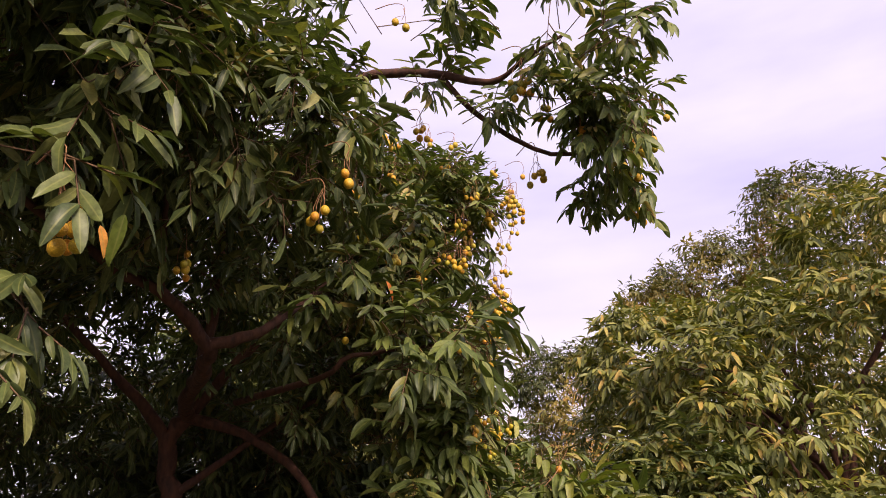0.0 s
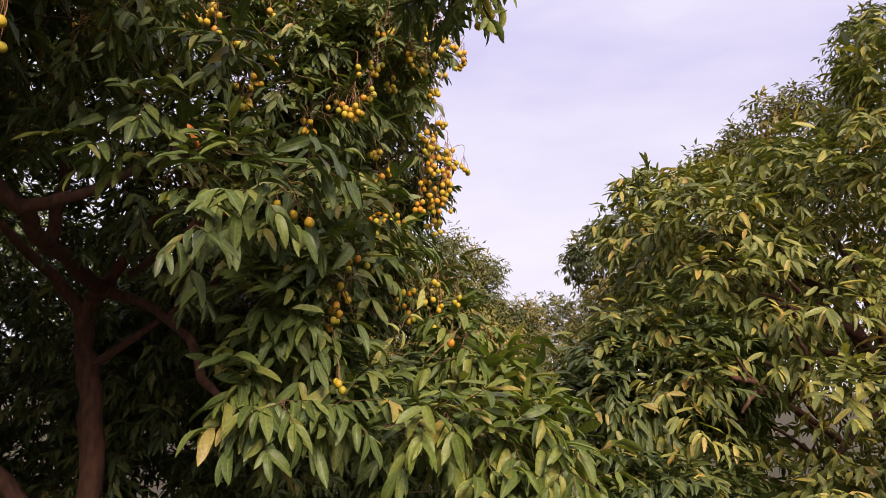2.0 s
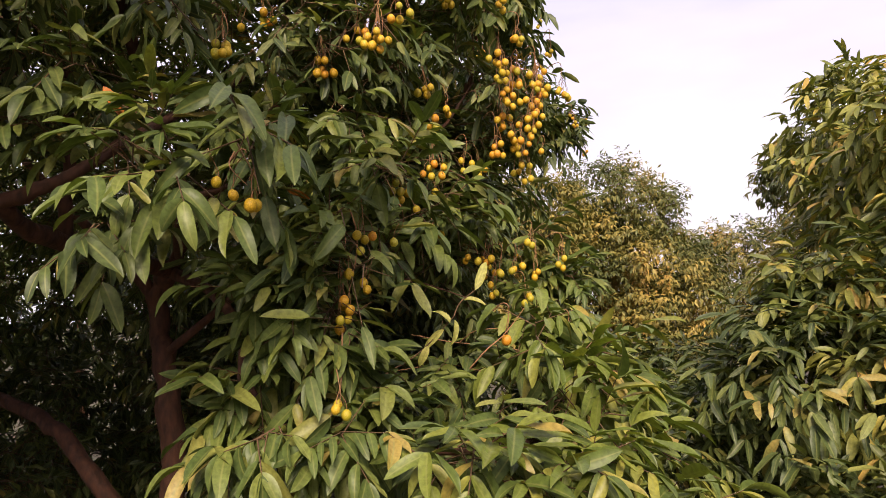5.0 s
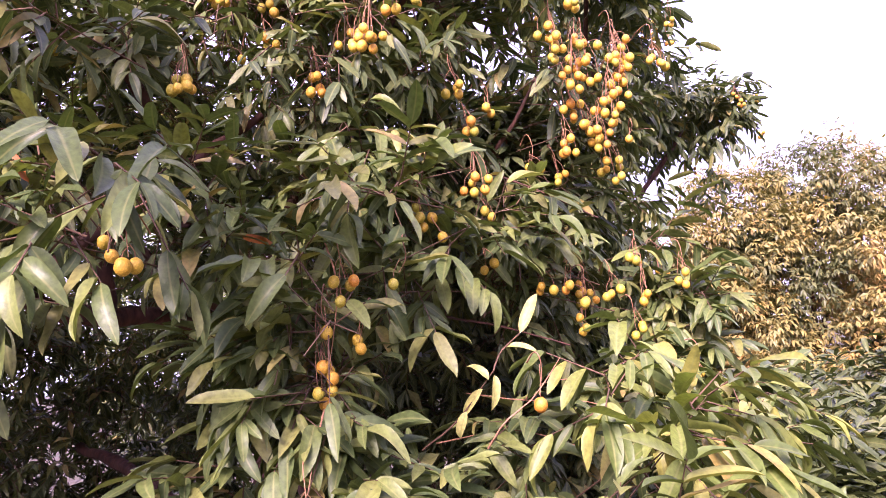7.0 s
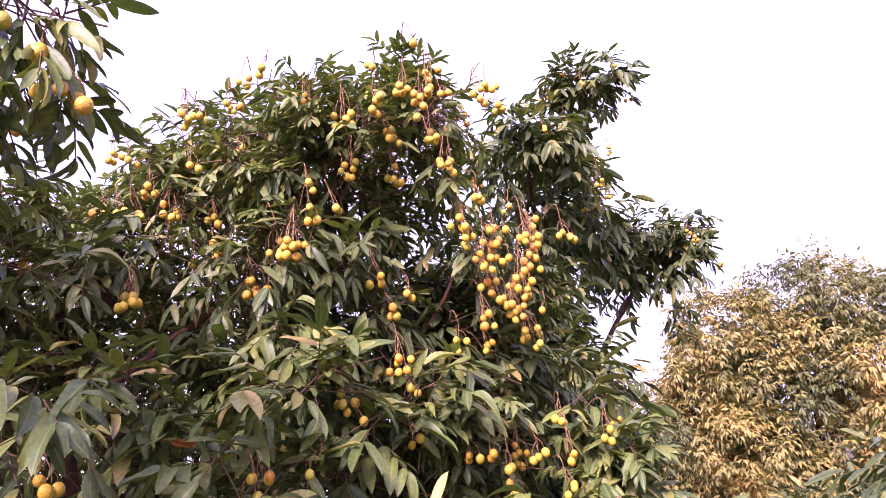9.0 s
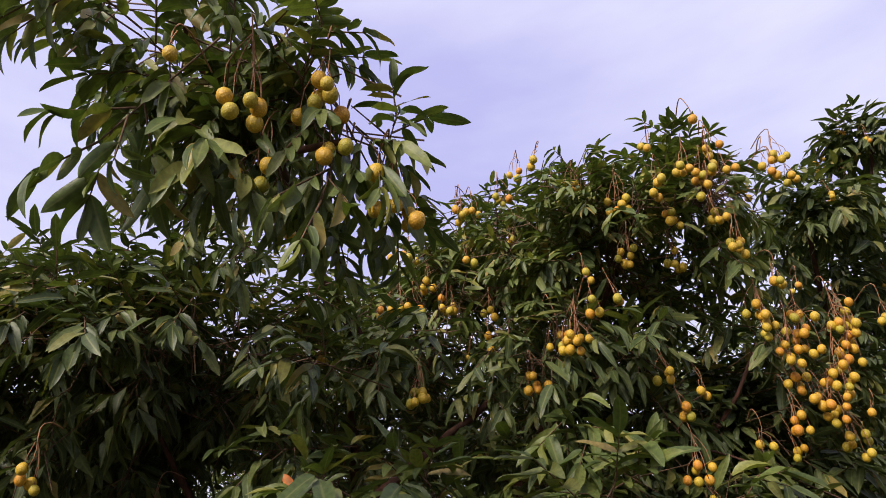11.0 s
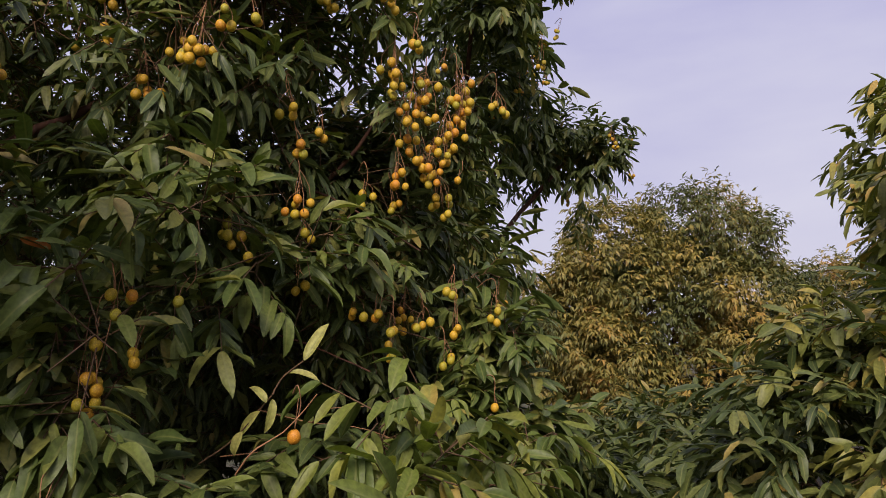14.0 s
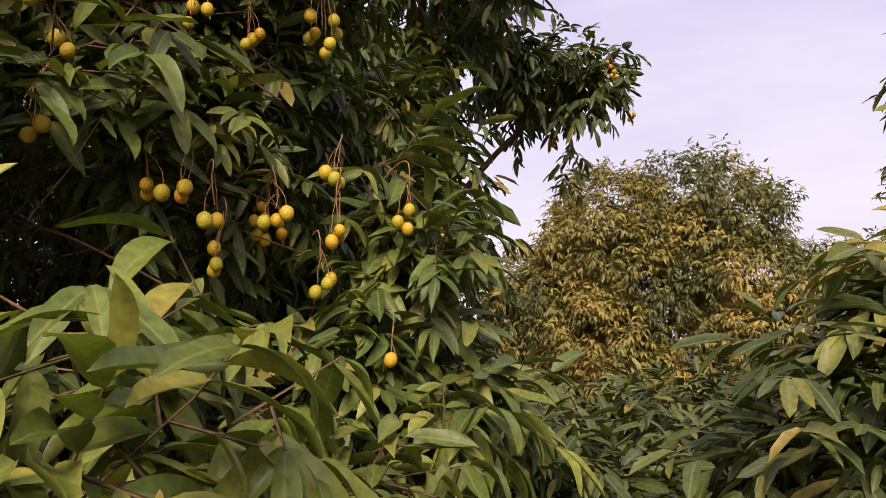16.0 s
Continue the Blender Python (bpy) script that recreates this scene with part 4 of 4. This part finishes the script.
def tree_block(x, y, label, group, lobes, density, mat, seed, trunk=0.1, fine=False, stems=5, pairs=3, leaf=0.115, sticks=False, under=0.35, inner=0.4, fruit=(), droop=0.9, lumps=0, boss=(0.36, 0.56), golden_lobes=(), bunches=0, reach=(), gaps=(), core=0, sunk=0.62):
    rng = np.random.default_rng(seed)
    t = base("lychee_tree", x, y, label, group=group)
    p, d = shell(lobes + bosses(lobes, lumps, rng, boss, sunk), density * 0.72, rng, inner, under, core > 0)
    for gx, gy, gz, gr in gaps:
        keep = ((p - np.array([gx, gy, gz])) ** 2).sum(1) > gr * gr
        p, d = p[keep], d[keep]
    crown(t, local(t, p), d, rng, mat, (0.85, 1.2), fine, stems, pairs, leaf, droop, sticks)
    if golden_lobes:
        p, d = shell(list(golden_lobes) + bosses(golden_lobes, 22, rng, boss, sunk), density * 0.8, rng, inner, under, core > 0)
        crown(t, local(t, p), d, rng, leaf_gold, (0.85, 1.2), fine, stems, pairs, leaf, droop, sticks)
    if core:
        # growth deep in the crown, which lets no sky through
        at = np.array(lobes + list(golden_lobes))[rng.integers(len(lobes) + len(golden_lobes), size=core)]
        q = at[:, :3] + unit(rng.normal(0, 1, (core, 3))) * at[:, 3:] * rng.uniform(0.15, 0.7, (core, 1))
        crown(t, local(t, q), rng.normal(0, 1, (core, 3)), rng, mat, (0.9, 1.1), False, 5, 2, 0.12, droop, False)
    if len(reach):
        lot_of_sprays(t, list(reach), rng, mat, 0.115, 1.2, 6, 0.04, 2)
        for q in reach[::2]:
            limb("limb", t, local(t, [(x - 0.6, y - 0.3, q[2] - 0.25), ((x - 0.6 + q[0]) / 2 + 0.1, (y - 0.3 + q[1]) / 2, q[2] - 0.02), q[:3]]), 0.014, 0.004, rng)
    top = lobes[0][2]
    limb("trunk", t, local(t, [(x, y, -0.06), (x + 0.05, y - 0.04, top * 0.35), (x, y, top * 0.6)]), trunk, trunk * 0.75, rng)
    for lo in lobes:
        c = np.array(lo[:3])
        limb("limb", t, local(t, [(x, y, top * 0.55), (x * 0.8 + c[0] * 0.2, y * 0.8 + c[1] * 0.2, top * 0.5 + c[2] * 0.4), tuple(c)]), trunk * 0.4, trunk * 0.1, rng)
    fruit = list(fruit) + (strewn(lobes[1:7], bunches, np.random.default_rng(seed), 3, 6, (0.9, -0.2, 0.1)) if bunches else [])
    for fx, fy, fz, n in fruit:
        fruit_cluster(t, fx, fy, fz, n, rng)
    return t


# shoots of the broad tree that reach towards the path
REACHING = [(1.80, 5.10, 2.80, -0.6, -0.3, 0.4), (1.68, 5.42, 2.52, -0.6, -0.3, 0.2), (1.78, 5.30, 2.66, -0.7, -0.2, 0.3), (1.38, 4.78, 2.10, -0.7, -0.3, 0.4), (1.46, 4.72, 2.02, -0.5, -0.5, 0.3), (1.40, 5.02, 2.14, -0.6, -0.4, 0.4),
            (1.55, 4.60, 1.80, -0.3, -0.7, 0.3), (1.25, 4.92, 1.66, -0.6, -0.5, 0.3), (1.45, 4.7, 1.64, -0.4, -0.7, 0.2), (1.66, 4.8, 2.1, -0.3, -0.7, 0.4), (1.7, 4.65, 1.9, -0.2, -0.8, 0.3),
            (1.8, 4.9, 2.9, -0.5, -0.3, 0.5), (1.8, 4.85, 2.4, -0.4, -0.7, 0.3)]
tree_near()
LEFT, RIGHT, LOW = "first row of lychee trees", "second row of lychee trees", "low trees between the rows"
tree_block(-1.3, 6.2, "tall lychee tree with dark drooping leaves and orange fruit", LEFT,
           [(-2.0, 6.4, 2.2, 1.0, 1.3, 1.3), (-0.25, 5.85, 4.60, 0.31, 0.28, 0.25), (-0.68, 5.8, 4.15, 0.36, 0.34, 0.36), (-0.33, 5.06, 3.91, 0.34, 0.36, 0.34), (-0.59, 5.51, 3.72, 0.38, 0.4, 0.36), (-0.75, 7.1, 3.66, 0.55, 0.48, 0.45), (-0.90, 6.47, 3.74, 0.32, 0.35, 0.3), (-1.26, 5.83, 2.46, 0.60, 0.7, 0.8), (-1.3, 5.7, 3.25, 0.62, 0.8, 0.55), (-0.62, 5.0, 2.6, 0.48, 0.5, 0.75), (-0.68, 5.1, 1.4, 0.5, 0.7, 0.75)], 40, leaf_dark, 21, 0.12, True, fruit=FRUIT_BEHIND, droop=1.3, bunches=24)
broad = tree_block(3.1, 5.6, "broad lychee tree in light green leaf", RIGHT,
           [(3.15, 5.6, 2.3, 1.45, 1.3, 1.3), (2.2, 5.2, 2.4, 0.64, 0.66, 0.7), (2.05, 6.5, 2.85, 0.70, 0.8, 0.83), (2.0, 6.7, 2.2, 0.75, 0.8, 0.8), (2.3, 4.7, 1.4, 0.95, 0.75, 0.65), (3.95, 5.5, 3.55, 1.15, 1.1, 0.95), (3.0, 6.1, 3.02, 0.8, 0.8, 0.75), (2.35, 6.9, 3.08, 0.75, 0.8, 0.75), (4.3, 4.6, 2.5, 1.3, 1.1, 1.4)],
           21, leaf_olive, 31, 0.13, True, stems=5, leaf=0.112, droop=1.25, lumps=46, boss=(0.26, 0.44), core=300, sunk=0.9, reach=REACHING, gaps=[(1.85, 4.3, 1.9, 0.30), (1.7, 4.0, 1.9, 0.25), (2.0, 4.5, 1.65, 0.35)])
for line in ([(2.6, 5.2, 1.5), (2.15, 4.75, 1.75), (1.92, 4.5, 1.86), (1.79, 4.33, 2.0)], [(1.92, 4.5, 1.86), (1.8, 4.4, 1.88), (1.70, 4.36, 1.93)], [(1.98, 4.55, 1.83), (1.88, 4.4, 1.78), (1.80, 4.3, 1.70)], [(2.15, 4.75, 1.75), (2.2, 4.5, 1.95), (2.1, 4.4, 2.15)]):
    limb("limb", broad, local(broad, line), 0.02, 0.007, np.random.default_rng(8))
tree_block(4.8, 9.6, "tall lychee tree with a thinner, dark-edged top", RIGHT,
           [(4.8, 9.6, 3.2, 1.6, 1.4, 1.7), (3.5, 10.6, 4.75, 0.65, 0.7, 0.75), (4.1, 9.5, 4.9, 0.75, 0.8, 0.75), (5.1, 8.9, 5.72, 0.85, 0.8, 0.75), (5.6, 9.0, 4.9, 0.9, 0.8, 0.8), (4.0, 10.2, 3.9, 0.9, 0.8, 0.8)], 36, leaf_far, 42, pairs=2, leaf=0.11, lumps=40, boss=(0.25, 0.42))
tree_block(2.6, 11.6, "lychee tree beside the broad light green one", RIGHT,
           [(2.7, 11.6, 2.6, 1.6, 1.3, 1.65), (2.2, 11.4, 3.6, 1.0, 0.8, 0.85)], 38, leaf_far, 41, pairs=2, lumps=30, leaf=0.115, stems=5, boss=(0.28, 0.5))
tree_block(-1.5, 12.1, "round lychee tree with yellowing leaf flush", LEFT,
           [(-1.95, 12.1, 2.35, 1.75, 1.3, 1.22), (-0.9, 12.0, 3.5, 0.76, 0.75, 0.90), (-0.4, 12.0, 2.3, 0.95, 0.9, 1.2), (-1.3, 11.8, 1.3, 1.6, 1.1, 1.0), (-1.1, 12.4, 2.6, 0.8, 0.6, 1.0)], 50, leaf_far, 51, under=0.8, pairs=2, lumps=46, leaf=0.098, stems=6, boss=(0.30, 0.48), core=620, droop=1.0, sunk=0.55, golden_lobes=[(-2.0, 11.4, 3.16, 0.80, 0.7, 0.78), (-2.85, 11.6, 2.25, 0.92, 0.75, 1.0), (-1.9, 11.0, 1.9, 0.55, 0.5, 0.7)])
tree_block(0.7, 16.5, "far lychee tree with brownish young leaves", LEFT, [(0.6, 16.5, 2.4, 1.7, 1.2, 1.5)], 42, leaf_far, 52)
tree_block(2.6, 22.0, "far lychee tree at the end of the rows", LEFT, [(2.6, 22, 2.4, 2.6, 1.5, 1.7), (-1.5, 22, 2.2, 2.2, 1.5, 1.6)], 16, leaf_far, 53)
tree_block(1.0, 5.0, "low young lychee tree with wide leaves", LOW, [(1.0, 5.2, 1.05, 0.8, 0.7, 0.75), (1.45, 4.75, 1.70, 0.40, 0.42, 0.42), (0.35, 4.7, 1.25, 0.45, 0.5, 0.5), (1.5, 4.6, 1.1, 0.5, 0.5, 0.5)], 36, leaf_dark, 61, 0.05, True, droop=1.1, lumps=8, leaf=0.108)
tree_block(0.2, 7.4, "low dark lychee tree in the gap", LOW, [(0.2, 7.4, 1.1, 1.0, 0.9, 0.8)], 40, leaf_dark, 62, 0.05, True)
# dim growth beyond the hollow, kept dense to shut light out of it
tree_block(-4.6, 5.6, "shaded lychee tree beyond the large one", LEFT, [(-4.6, 5.6, 2.2, 1.8, 1.6, 1.9)], 30, leaf_dark, 63)
tree_block(-4.8, 2.0, "shaded lychee tree at the row's start", LEFT, [(-4.8, 2.0, 2.2, 1.8, 1.6, 1.9)], 30, leaf_dark, 64)
# three unseen trees added behind the camera to cut the sky's light
tree_block(-2.6, -1.9, "unseen lychee tree added at the path's head to block light", LEFT, [(-2.6, -1.9, 2.2, 1.7, 1.5, 1.8)], 24, leaf_dark, 65)
tree_block(4.0, -0.6, "unseen lychee tree added at the second row's head to block light", RIGHT, [(4.0, -0.6, 2.2, 1.6, 1.6, 1.8)], 16, leaf_light, 66)
tree_block(0.6, -5.6, "unseen lychee tree added behind the path to block light", LEFT, [(0.6, -5.6, 2.2, 2.0, 1.6, 1.8)], 18, leaf_dark, 67)
